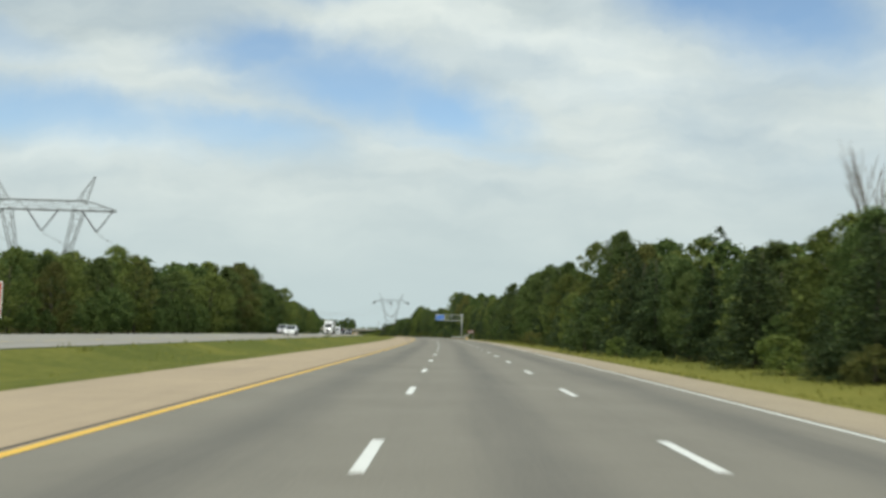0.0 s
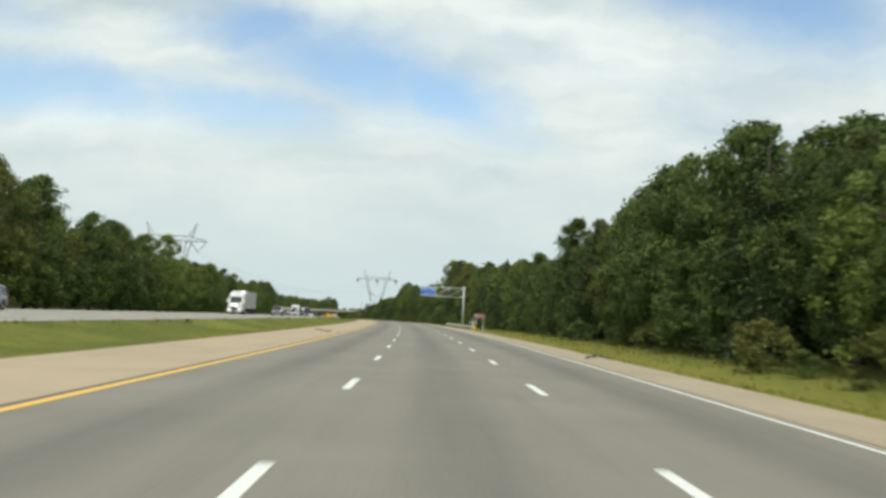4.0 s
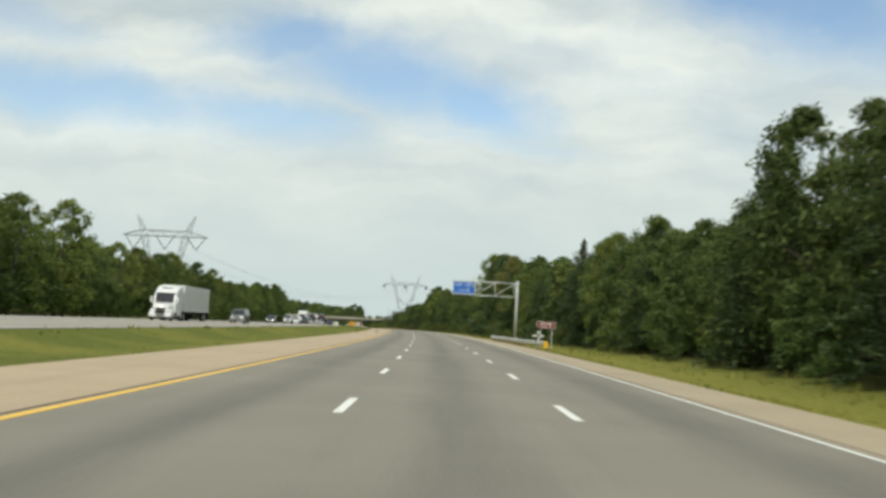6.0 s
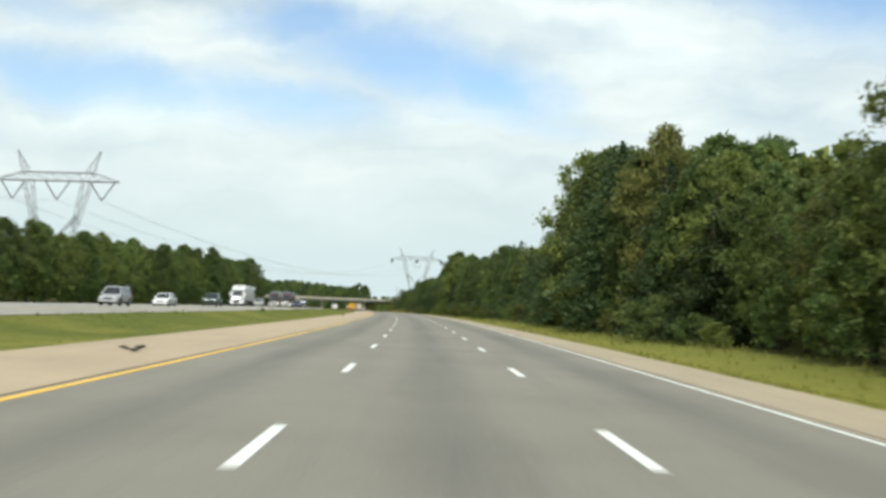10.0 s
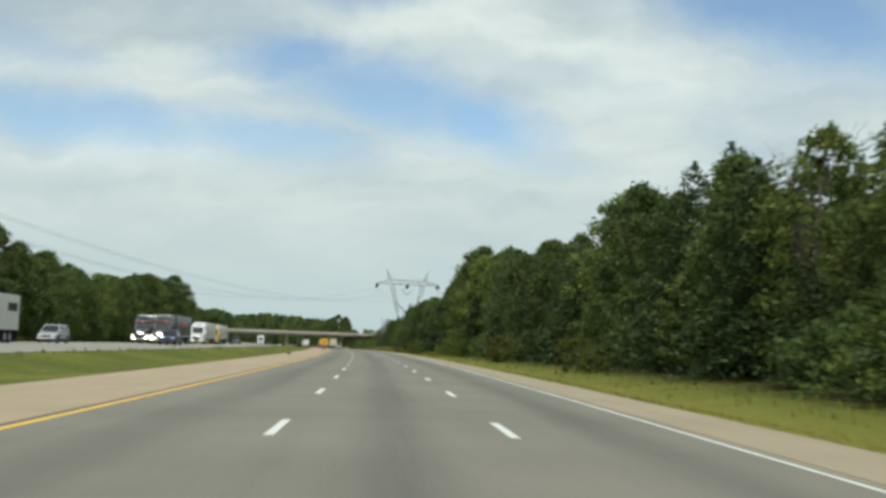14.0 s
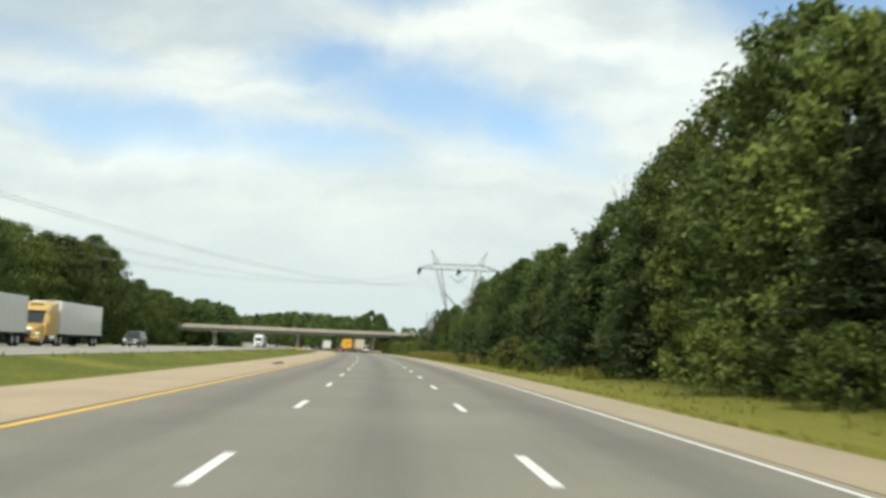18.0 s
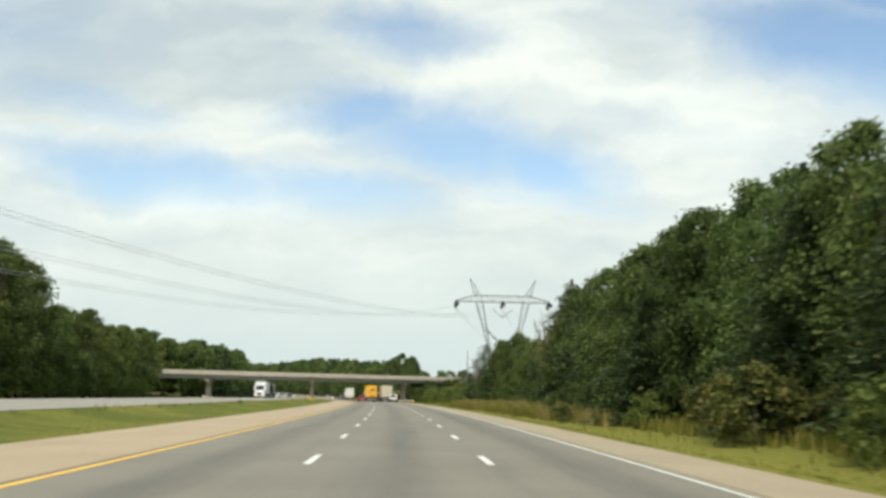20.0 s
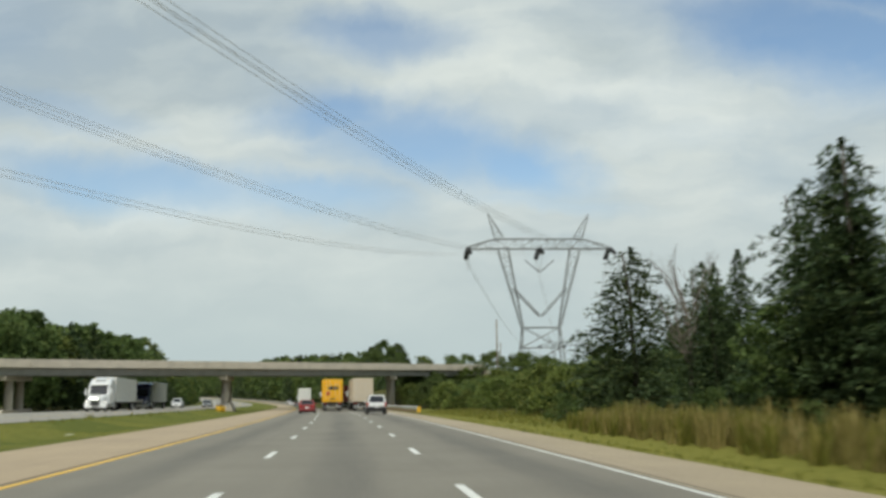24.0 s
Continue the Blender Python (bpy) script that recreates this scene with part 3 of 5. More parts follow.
BROAD = []
for i, (h, w, mt, lab) in enumerate([
    (12, 8.0, M_leaf, "tall dark green broadleaf tree with a dense uneven crown"),
    (12, 6.6, M_leaf, "upright green broadleaf tree at the edge of the wood"),
    (12, 8.6, M_leaf_y, "light green broadleaf tree with a ragged top"),
    (12, 7.2, M_leaf, "full green broadleaf tree with low branches"),
    (12, 7.6, M_leaf_rust, "broadleaf tree with rust-tinged early autumn leaves"),
    (12, 7.0, M_leaf_dry, "thin grey-brown tree losing its leaves"),
]):
    clumps, leaves, fat = ((118, 86, 0.80), (112, 90, 0.82), (120, 62, 0.72), (118, 86, 0.80), (112, 66, 0.76), (100, 46, 0.72))[i]
    BROAD.append((broad_crown(20 + i, h, w, clumps, int(leaves * 1.15), 0.225, fat=fat), mt, h, lab))
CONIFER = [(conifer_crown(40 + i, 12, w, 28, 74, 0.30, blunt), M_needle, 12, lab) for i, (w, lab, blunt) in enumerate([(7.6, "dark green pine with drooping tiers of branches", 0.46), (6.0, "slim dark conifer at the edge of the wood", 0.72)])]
SHRUB = [(broad_crown(60 + i, 3.0, 4.0, 24, 95, 0.17, 0.04, 2.1), mt, 3.0, lab) for i, (mt, lab) in enumerate([(M_leaf_y, "low light green roadside bush"), (M_leaf, "low dark green roadside bush"), (M_leaf_rust, "low rusty olive roadside bush")])]

protos = {}


def plant(kind, i, s, o, height, turn, wide=1.0, up=0.0):
    crowns, limbs, r = {"broad": (BROAD, 4, 0.20), "conifer": (CONIFER, 0, 0.17), "shrub": (SHRUB, 0, 0.05)}[kind]
    crown, mt, h, lab = crowns[i]
    k = height / h
    m = place(s, o, lie(o) - 0.05 + up, turn) @ Matrix.Diagonal((k * wide, k * wide, k, 1))
    if (kind, i) not in protos:
        name = {"broad": "broadleaf_tree", "conifer": "conifer", "shrub": "bush"}[kind]
        protos[kind, i] = tree(name, crown, mt, h, r, limbs, 90 + i, lab, {"broad": "tree", "conifer": "tree", "shrub": "bush"}[kind], top=0.97 if kind == "conifer" else 0.8)
        protos[kind, i].matrix_basis = m
        return protos[kind, i]
    p = protos[kind, i]
    return copy_thing(p, m @ Matrix.Diagonal((1 / p.scale.x, 1 / p.scale.y, 1 / p.scale.z, 1)))


rng = np.random.default_rng(7)
far_quads = {"leaf": [], "needle": [], "light": []}


def far_tree(s, o, height, turn, thin=1.0, wide=1.0, light=0):
    """One of the uncounted trees behind: its leaves join the wood."""
    pick = rng.integers(0 + light, 10)
    if pick < 3:
        src, key, h = CONIFER[pick % 2][0], "needle", 12
    elif pick < 5:
        src, key, h = BROAD[2][0], "light", 12
    else:
        src, key, h = BROAD[(0, 1, 3)[pick % 3]][0], "leaf", 12
    thin = thin * (0.75 if key != "needle" else 1.0)
    q = src if thin >= 1 else src[rng.permutation(len(src))[: int(len(src) * thin)]]
    k = height / h
    grow = 1 / math.sqrt(max(thin, 0.06))
    c = q.mean(axis=1, keepdims=True)
    q = c + (q - c) * grow
    a = radians(turn)
    rot = np.array([[math.cos(a), -math.sin(a), 0], [math.sin(a), math.cos(a), 0], [0, 0, 1]])
    far_quads[key].append((q * np.array([k * wide, k * wide, k])) @ rot.T + np.array(spot(s, o, lie(o) - 0.05)))


# the edge of the wood on the right: rows of separate trees, tops rising and falling
s = 22.0
while s < 807:
    foot = height_at(RIGHT_FOOT, s)
    o = foot + 4.2 + rng.uniform(-0.9, 1.5)
    h = top_at(RIGHT_TOPS, s, 2.0) * rng.uniform(0.87, 1.02) * (0.55 + 0.45 * (o - 1.5) / 18.5)
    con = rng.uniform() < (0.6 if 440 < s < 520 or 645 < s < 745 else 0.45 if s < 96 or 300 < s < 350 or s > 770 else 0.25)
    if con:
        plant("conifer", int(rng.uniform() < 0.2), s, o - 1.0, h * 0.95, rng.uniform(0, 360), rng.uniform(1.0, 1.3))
    else:
        dry = 0.22 if 490 < s < 565 or 635 < s < 665 else 0.03
        p = np.array([0.27, 0.17, 0.20, 0.22, 0.12, dry])
        i = int(rng.choice(6, p=p / p.sum()))
        plant("broad", i, s, o, h, rng.uniform(0, 360), rng.uniform(0.85, 1.12))
    s += rng.uniform(3.8, 5.8) * (0.78 if h < 10 else 1.0)
s = 20.0
while s < 838:
    h = min(height_at(RIGHT_TOPS, s) * rng.uniform(0.30, 0.55), 6.5)
    far = height_at(RIGHT_FOOT, s) + 1.0 + rng.uniform(-0.6, 1.2)
    if rng.uniform() < 0.55:
        far_tree(s, far + 1.0, h, rng.uniform(0, 360), 0.5, 1.15)
    else:
        plant("shrub", int(rng.choice(3, p=[0.28, 0.6, 0.12])), s, far - 0.4, h * rng.uniform(0.3, 0.6), rng.uniform(0, 360), 1.2)
    s += rng.uniform(4.0, 7.0)
for s_, o_, h_, i_ in ((522, 16.9, 2.6, 2), (519, 17.6, 2.0, 0), (560, 16.2, 3.0, 2), (618, 17.0, 3.4, 0), (607, 17.6, 3.0, 0), (676, 15.8, 3.2, 2), (664, 15.6, 2.6, 0), (712, 15.4, 2.8, 1)):
    plant("shrub", i_, s_, o_, h_, 37 * s_, 1.25)
for s in np.arange(20, 806, 5.5):
    for row in range(2):
        far_tree(s + rng.uniform(-2, 2), height_at(RIGHT_FOOT, s) + 8 + row * 6 + rng.uniform(-2, 2), top_at(RIGHT_TOPS, s, 3.5) * rng.uniform(0.85, 1.03), rng.uniform(0, 360), 0.42 if row == 0 else 0.22, 1.1)

def bare_tree(m, height, seed):
    t = empty("bare_tree")
    t.matrix_basis = m
    add_stem(t, np.random.default_rng(seed), height, 0.15, 5, M_bark_pale, 0.02, 0.75)
    part("branchwork", bare_branches(seed, height), M_bark_pale, t)
    return tagged(t, "leafless grey tree standing among green ones", "tree", "trees along the motorway")


for k, (s_, o_, h_) in enumerate(((52.5, 22.6, 9.9), (56, 24.0, 9.6), (496, 23.5, 11), (508, 22.5, 11.6), (527, 23, 12.4), (541, 23.5, 12.4), (553, 22.8, 12), (648, 22.5, 14.5), (655, 23, 13.5), (750, 20.6, 9.8), (752, 21.6, 10.4), (754.5, 20.8, 10.2), (757, 21.4, 10.0), (760, 20.8, 9.6), (764, 21.8, 9.4), (770, 21.6, 9.4), (813, 18.5, 7.5), (835, -53, 13), (838, -56, 12))):
    bare_tree(place(s_, o_, lie(o_) - 0.1, 50 * k), h_, 300 + k)

# the wood beyond the oncoming carriageway, set back behind a strip of grass further on
LEFT_FOOT = [(0, -44), (600, -44), (640, -49), (700, -51), (860, -52), (910, -50)]
s = 60.0
while s < 872:
    foot = height_at(LEFT_FOOT, s)
    h = top_at(LEFT_TOPS, s) * rng.uniform(0.86, 1.03) * foot / -44
    rust = 0.26 if 150 < s < 262 else 0.08
    # more light-leaved trees here: their paler colour stands in for haze
    i = int(rng.choice([0, 1, 2, 3, 4], p=[0.20, 0.12, 0.46 - rust, 0.22, rust]))
    plant("broad", i, s, foot + rng.uniform(-2, 2), h, rng.uniform(0, 360), rng.uniform(0.9, 1.2))
    s += rng.uniform(5.5, 8.5)
for s in np.arange(58, 872, 5.0):
    far_tree(s + rng.uniform(-2, 2), height_at(LEFT_FOOT, s) + 2.2 + rng.uniform(-0.8, 0.8), height_at(LEFT_TOPS, s) * rng.uniform(0.3, 0.55), rng.uniform(0, 360), 0.3, 1.3, 3)
for s in np.arange(58, 905, 7.0):
    far_tree(s + rng.uniform(-2, 2), height_at(LEFT_FOOT, s) - 6 + rng.uniform(-2, 2), top_at(LEFT_TOPS, s, 3.5) * rng.uniform(0.82, 1.02) * height_at(LEFT_FOOT, s) / -44, rng.uniform(0, 360), 0.26, 1.15, 3)
# both sides beyond the bridge
for s in np.arange(960, 2250, 9.0):
    for o, tops in ((-45, LEFT_TOPS), (-52, LEFT_TOPS), (19, RIGHT_TOPS), (27, RIGHT_TOPS)):
        if o > 0 and s < 975:
            continue
        span = (0.90, 1.04) if o < 0 else (0.72, 0.98) if s < 1150 else (0.85, 1.2)
        far_tree(s + rng.uniform(-3, 3), o + rng.uniform(-3, 3), height_at(tops, s) * rng.uniform(*span), rng.uniform(0, 360), 0.16 if s < 1110 else 0.10, 1.2)
for s in np.arange(918, 962, 5.5):
    for o in (-48, -56):
        far_tree(s + rng.uniform(-2, 2), o + rng.uniform(-2, 2), height_at(LEFT_TOPS, s) * rng.uniform(0.88, 1.03), rng.uniform(0, 360), 0.3, 1.1, 3)
# the depth of the woods on both sides
for s in np.arange(20, 900, 9.0):
    for o in (40, 50, 61, -60, -69, -79):
        if o > 0 and s > 800:
            continue
        tops = RIGHT_TOPS if o > 0 else LEFT_TOPS
        far_tree(s + rng.uniform(-4, 4), o + rng.uniform(-4, 4), height_at(tops, s) * rng.uniform(0.8, 1.0), rng.uniform(0, 360), 0.04, 1.5, 3)
for k in range(34):
    far_tree(rng.uniform(908, 985), rng.uniform(-84, -58), rng.uniform(15.0, 18.0), rng.uniform(0, 360), 0.3, 1.3, 3)
for key, mt, lab in (("leaf", M_leaf, "dense dark green woodland behind the first trees"), ("needle", M_needle, "dark conifers deep in the woodland"), ("light", M_leaf_y, "lighter green trees deep in the woodland")):
    tagged(quads_object("woodland", np.concatenate(far_quads[key]), mt), lab, "woodland", kind="stuff")

# ---- bridge ----
SKEW = 0.78
B_DIR = (Vector(spot(930 + SKEW * 40, -14.3 + 40)) - Vector(spot(930 - SKEW * 40, -14.3 - 40))).normalized()
B_MID = Vector(spot(930, -14.3, 0))
B_POSE = Matrix.Translation(B_MID) @ pose(0, 0, 0, 0, 0, math.degrees(math.atan2(B_DIR.y, B_DIR.x)))


def bridge():
    b = empty("road_bridge")
    b.matrix_basis = B_POSE
    x0, x1, w = -78.0, 54.0, 6.2
    part("deck", box(x0, x1, -w + 0.15, w - 0.15, 6.42, 6.70, 0.02), M_concrete, b)
    for y in (-w, w - 0.32):
        n = 24
        for k in range(n):
            a, e = x0 + (x1 - x0) * k / n, x0 + (x1 - x0) * (k + 1) / n
            part("parapet_panel", box(a + 0.015, e - 0.015, y, y + 0.32, 6.40, 7.50 + 0.015 * (k % 2), 0.03), M_concrete, b)
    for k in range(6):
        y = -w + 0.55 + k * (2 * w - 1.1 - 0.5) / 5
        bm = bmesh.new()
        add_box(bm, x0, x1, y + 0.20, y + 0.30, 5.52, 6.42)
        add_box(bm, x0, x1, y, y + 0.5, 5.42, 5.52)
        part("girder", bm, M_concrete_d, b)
    for px in (-33.5, 0.0, 35.0):
        pier = empty("pier")
        pier.parent = b
        pier.matrix_basis = pose(px, 0, 0, 0, 0, -38)
        if px < 10:
            tall = 1.15 if px == 0.0 else 0.55
            part("crash_wall", loft([[(x, y, z) for x, y in ((-a, -e), (a, -e), (a, e), (-a, e))] for z, a, e in ((-0.4, 1.25, 4.3), (0.25, 1.15, 4.2), (tall, 0.80, 3.5))]), M_concrete, pier, "sloping concrete wall round the foot of the columns")
        part("pier_cap", box(-0.6, 0.6, -6.6, 6.6, 4.75, 5.40, 0.06), M_concrete, pier)
        for y in (-2.5, 2.5):
            part("pier_column", loft([[(0.60 * math.cos(t) * k, y + 0.60 * math.sin(t) * k, z) for t in [2 * math.pi * i / 12 for i in range(12)]] for z, k in ((-0.4, 1.05), (0.6, 1.0), (4.75, 0.97))]), M_concrete, pier, smooth=True)
        if px <= 0:
            part("crash_wall", loft([[(-1.0 * k, -7.0 - 1.6 * (1 - z), z * 1.25 - 0.3), (1.0 * k, -7.0 - 1.6 * (1 - z), z * 1.25 - 0.3), (0.9 * k, 7.0, z * 1.25 - 0.3), (-0.9 * k, 7.0, z * 1.25 - 0.3)] for z, k in ((0.0, 1.0), (0.35, 0.9), (0.6, 0.66), (1.0, 0.6))]), M_concrete, pier)
    for x, d in ((x0, -1), (x1, 1)):
        part("abutment", box(min(x, x + d * 1.4), max(x, x + d * 1.4), -w - 0.4, w + 0.4, 1.0, 6.38, 0.05), M_concrete, b)
    return tagged(b, "grey concrete road bridge on round piers over both carriageways", "bridge")


bridge()


def bank(name, ox, sign):
    """The grassed slope that carries the road up to the bridge."""
    verts, faces, uvs = [], [], []
    nx, ny = 16, 24
    for i in range(nx + 1):
        for j in range(ny + 1):
            x = ox + sign * (i / nx) * 90 - sign * 22
            y = -34 + 68 * j / ny
            up = min(1, max(0, (sign * (x - ox) + 20) / 20.0))
            side = min(1, max(0, (30 - abs(y)) / 22.0))
            z = 6.3 * min(up, side) ** 1.1 + 0.5 * noise.noise(Vector((x * 0.12, y * 0.12, 2))) * min(up, side) - 0.5
            p = B_POSE @ Vector((x, y, z))
            verts.append(p)
            uvs.append((x + 500, y))
    for i in range(nx):
        for j in range(ny):
            a = i * (ny + 1) + j
            faces.append((a, a + 1, a + ny + 2, a + ny + 1) if sign < 0 else (a, a + ny + 1, a + ny + 2, a + 1))
    return tagged(mesh_object(name, verts, faces, M_ground, uvs, True), "overgrown grass bank below the end of the bridge", "bank", kind="structure")


bank("embankment_right", 54.0, 1)
bank("embankment_left", -78.0, -1)


# ---- power line ----
def lattice(t, name, a0, a1, b0, b1, w0, w1, bays, thick=0.16):
    """A four-cornered lattice mast from a to b, as a part of t."""
    bm = bmesh.new()
    A, B = Vector(a0), Vector(b0)
    ax = (B - A).normalized()
    u = ax.cross(Vector((0, 1, 0))).normalized()
    v = Vector((0, 1, 0))
    rings = []
    for k in range(bays + 1):
        f = k / bays
        c, w = A.lerp(B, f), (w0 + (w1 - w0) * f) / 2
        d = (a1 + (b1 - a1) * f) / 2
        rings.append([c + u * sx * w + v * sy * d for sx, sy in ((-1, -1), (1, -1), (1, 1), (-1, 1))])
    for k in range(bays):
        for i in range(4):
            add_strut(bm, rings[k][i], rings[k + 1][i], thick)
            j = (i + 1) % 4
            add_strut(bm, rings[k][i if k % 2 else j], rings[k + 1][j if k % 2 else i], thick * 0.5)
            if k:
                add_strut(bm, rings[k][i], rings[k][j], thick * 0.45)
    return part(name, bm, M_lattice, t)


def insulators(t, ends, r=0.26):
    """Ribbed strings, each from a to e, as one part."""
    bm = bmesh.new()
    for a, e in ends:
        a, e = Vector(a), Vector(e)
        for k in range(14):
            add_tube(bm, a.lerp(e, k / 14), a.lerp(e, (k + 0.6) / 14), r * 0.8, r, 7)
        add_tube(bm, a, e, 0.04, 0.04, 5)
    return part("insulator_string", bm, M_insulator, t, "dark ribbed insulators")


BEAM, WAIST, HANG = 33.0, 13.8, 12.7


def pylon(anchored):
    """A steel lattice tower: a wide beam on two leaning legs that meet at a narrow waist. anchored: the cables end on it and pull from both sides."""
    t = empty("transmission_tower")
    bm = bmesh.new()
    low = [Vector((x, y, BEAM - 1.0)) for x in np.linspace(-17, 17, 19) for y in (-1, 1)]
    high = [Vector((x, y * 0.8, BEAM + 1.3 - (max(0, abs(x) - 10.5) / 6.5) * 2.0)) for x in np.linspace(-17, 17, 19) for y in (-1, 1)]
    for k in range(18):
        for y in (0, 1):
            a, b2, c, d = low[2 * k + y], low[2 * k + 2 + y], high[2 * k + y], high[2 * k + 2 + y]
            add_strut(bm, a, b2, 0.14)
            add_strut(bm, c, d, 0.14)
            add_strut(bm, a, d, 0.07) if k % 2 else add_strut(bm, c, b2, 0.07)
            add_strut(bm, a, c, 0.06)
        add_strut(bm, low[2 * k], low[2 * k + 3], 0.07)
    part("beam", bm, M_lattice, t)
    for sx in (-1, 1):
        lattice(t, "horn", (sx * 9.0, 0, BEAM + 1.0), 1.4, (sx * 11.8, 0, BEAM + 7.2), 0.3, 2.2, 0.25, 7, 0.08)
        lattice(t, "upper_leg", (sx * 8.4, 0, BEAM - 1.0), 1.8, (sx * 4.3, 0, WAIST), 1.6, 2.4, 0.4, 9, 0.13)
        lattice(t, "inner_brace", (sx * 6.2, 0, BEAM - 10.2), 1.2, (sx * 0.2, 0, WAIST + 2.6), 1.2, 0.5, 0.4, 5, 0.09)
        bm = bmesh.new()
        for sy in (-1, 1):
            add_strut(bm, (sx * 4.3, sy * 0.9, WAIST), (sx * 5.4, sy * 4.6, -0.5), 0.2)
        for k in range(5):
            f, g = k / 5, (k + 1) / 5
            P = lambda q, sy: Vector((sx * (4.3 + 1.1 * q), sy * (0.9 + 3.7 * q), WAIST * (1 - q)))
            add_strut(bm, P(f, -1), P(g, 1), 0.1)
            add_strut(bm, P(f, 1), P(g, -1), 0.1)
            add_strut(bm, P(g, 1), P(g, -1), 0.1)
        part("lower_leg", bm, M_lattice, t)
    for sy in (-1, 1):
        part("waist_strut", add_strut(bmesh.new(), (-4.4, sy * 0.9, WAIST), (4.4, sy * 0.9, WAIST), 0.17), M_lattice, t)
        for k in range(3):
            f, g = k / 3, (k + 1) / 3
            h0, h1, w0, w1, d0, d1 = WAIST * (1 - f), WAIST * (1 - g), 4.3 + 1.1 * f, 4.3 + 1.1 * g, 0.9 + 3.7 * f, 0.9 + 3.7 * g
            part("brace", add_strut(bmesh.new(), (-w0, sy * d0, h0), (w1, sy * d1, h1), 0.1), M_lattice, t)
            part("brace", add_strut(bmesh.new(), (w0, sy * d0, h0), (-w1, sy * d1, h1), 0.1), M_lattice, t)
            part("waist_strut", add_strut(bmesh.new(), (-w1, sy * d1, h1), (w1, sy * d1, h1), 0.1), M_lattice, t)
    for k in (-1, 0, 1):
        if anchored:
            x = 16.6 * k
            insulators(t, [((x + dx, sy * 0.9, BEAM - 1.1), (x + dx, sy * 4.6, BEAM - 2.7)) for dx in (-0.28, 0.28) for sy in (-1, 1)], 0.30)
            bm = bmesh.new()
            pts = [(x, -4.6 + 9.2 * i / 8, BEAM - 2.7 - 3.2 * math.sin(math.pi * i / 8)) for i in range(9)]
            for a, b2 in zip(pts, pts[1:]):
                add_tube(bm, a, b2, 0.05, 0.05, 5)
            part("jumper_cable", bm, M_wire, t)
        else:
            x = HANG * k
            insulators(t, [((x + sx * 3.5, 0, BEAM - 1.1), (x, 0, BEAM - 6.0)) for sx in (-1, 1)], 0.22)
    if anchored:
        insulators(t, [((sx * 3.4, 0, BEAM - 3.6), (0, 0, BEAM - 6.4)) for sx in (-1, 1)], 0.16)
    return tagged(t, "grey steel lattice tower with cables ending on its crossbeam" if anchored else "grey steel lattice tower with cables hung from slanting insulators", "pylon", "towers of the power line")


TOWERS = [(240, -91.4, -4.0, 0.0, False), (597, -89, -0.3, -12.0, False), (992, 51.7, 3.6, -4.0, True), (1400, 195, 2.0, -14.0, True)]
t_pose, first_of = [], {}
for s_, o_, z_, turn, anchored in TOWERS:
    t_pose.append(place(s_, o_, z_, turn))
    if anchored not in first_of:
        first_of[anchored] = pylon(anchored)
        first_of[anchored].matrix_basis = t_pose[-1]
    else:
        copy_thing(first_of[anchored], t_pose[-1])


def cable(a, b, sag, offsets, r, label):
    """A bundle of wires hung from a to b."""
    line = empty("conductor_bundle" if len(offsets) > 1 else "earth_wire")
    a, b = Vector(a), Vector(b)
    side = (b - a).cross(Vector((0, 0, 1))).normalized()
    for du, dv in offsets:
        bm = bmesh.new()
        n = 36
        pts = []
        for k in range(n + 1):
            f = k / n
            p = a.lerp(b, f)
            p.z -= sag * 4 * f * (1 - f)
            pts.append(p + side * du + Vector((0, 0, dv)))
        rings = []
        for k, p in enumerate(pts):
            d = (pts[min(k + 1, n)] - pts[max(k - 1, 0)]).normalized()
            u = d.cross(Vector((0, 0, 1))).normalized()
            v = u.cross(d)
            rings.append([p + (u * math.cos(t) + v * math.sin(t)) * r for t in (0, 2.1, 4.2)])
        part("wire", loft(rings, True, False, bm), M_wire, line)
    return tagged(line, label, "power cable", "cables of the power line")


def hook(i, k, ahead):
    """Where cable k leaves tower i, on its far or its near side."""
    at = (16.6 * k, 4.6 if ahead else -4.6, BEAM - 2.7) if TOWERS[i][4] else (HANG * k, 0, BEAM - 6.1)
    return t_pose[i] @ Vector(at)


for i in range(3):
    for k in (-1, 0, 1):
        cable(hook(i, k, True), hook(i + 1, k, False), 8.5 if i != 1 else 13.5, ((-0.23, 0.23), (0.23, 0.23), (-0.23, -0.23), (0.23, -0.23)), 0.018, "bundle of four dark power cables hung between towers")


def utility_pole(m, h):
    p = empty("utility_pole")
    p.matrix_basis = m
    part("pole", add_tube(bmesh.new(), (0, 0, -0.5), (0, 0, h), 0.17, 0.11, 10), M_wood_post, p, smooth=True)
    part("cap", add_tube(bmesh.new(), (0, 0, h), (0, 0, h + 0.10), 0.13, 0.05, 10), M_insulator, p)
    return tagged(p, "weathered timber utility pole beside the bridge", "utility pole")


utility_pole(place(952, 33.4, 0.5), 15.5)
utility_pole(place(1010, 46.0, 0.5, 30), 14.5)


# ---- signs and rails ----
M_blue = plain("sign_blue", (0.005, 0.125, 0.50), 0.45, 0, 0.05, 2.0, 0.02)
M_brown = plain("sign_brown", (0.16, 0.035, 0.022), 0.5, 0, 0.06, 2.0, 0.02)
M_red = plain("sign_red", (0.42, 0.05, 0.035), 0.5, 0, 0.06, 2.0, 0.02)
M_white = plain("sign_white", (0.80, 0.80, 0.78), 0.5, 0, 0.04, 2.0, 0.02)
M_yellow = plain("safety_yellow", (0.75, 0.43, 0.03), 0.55, 0, 0.1, 2.0, 0.05)
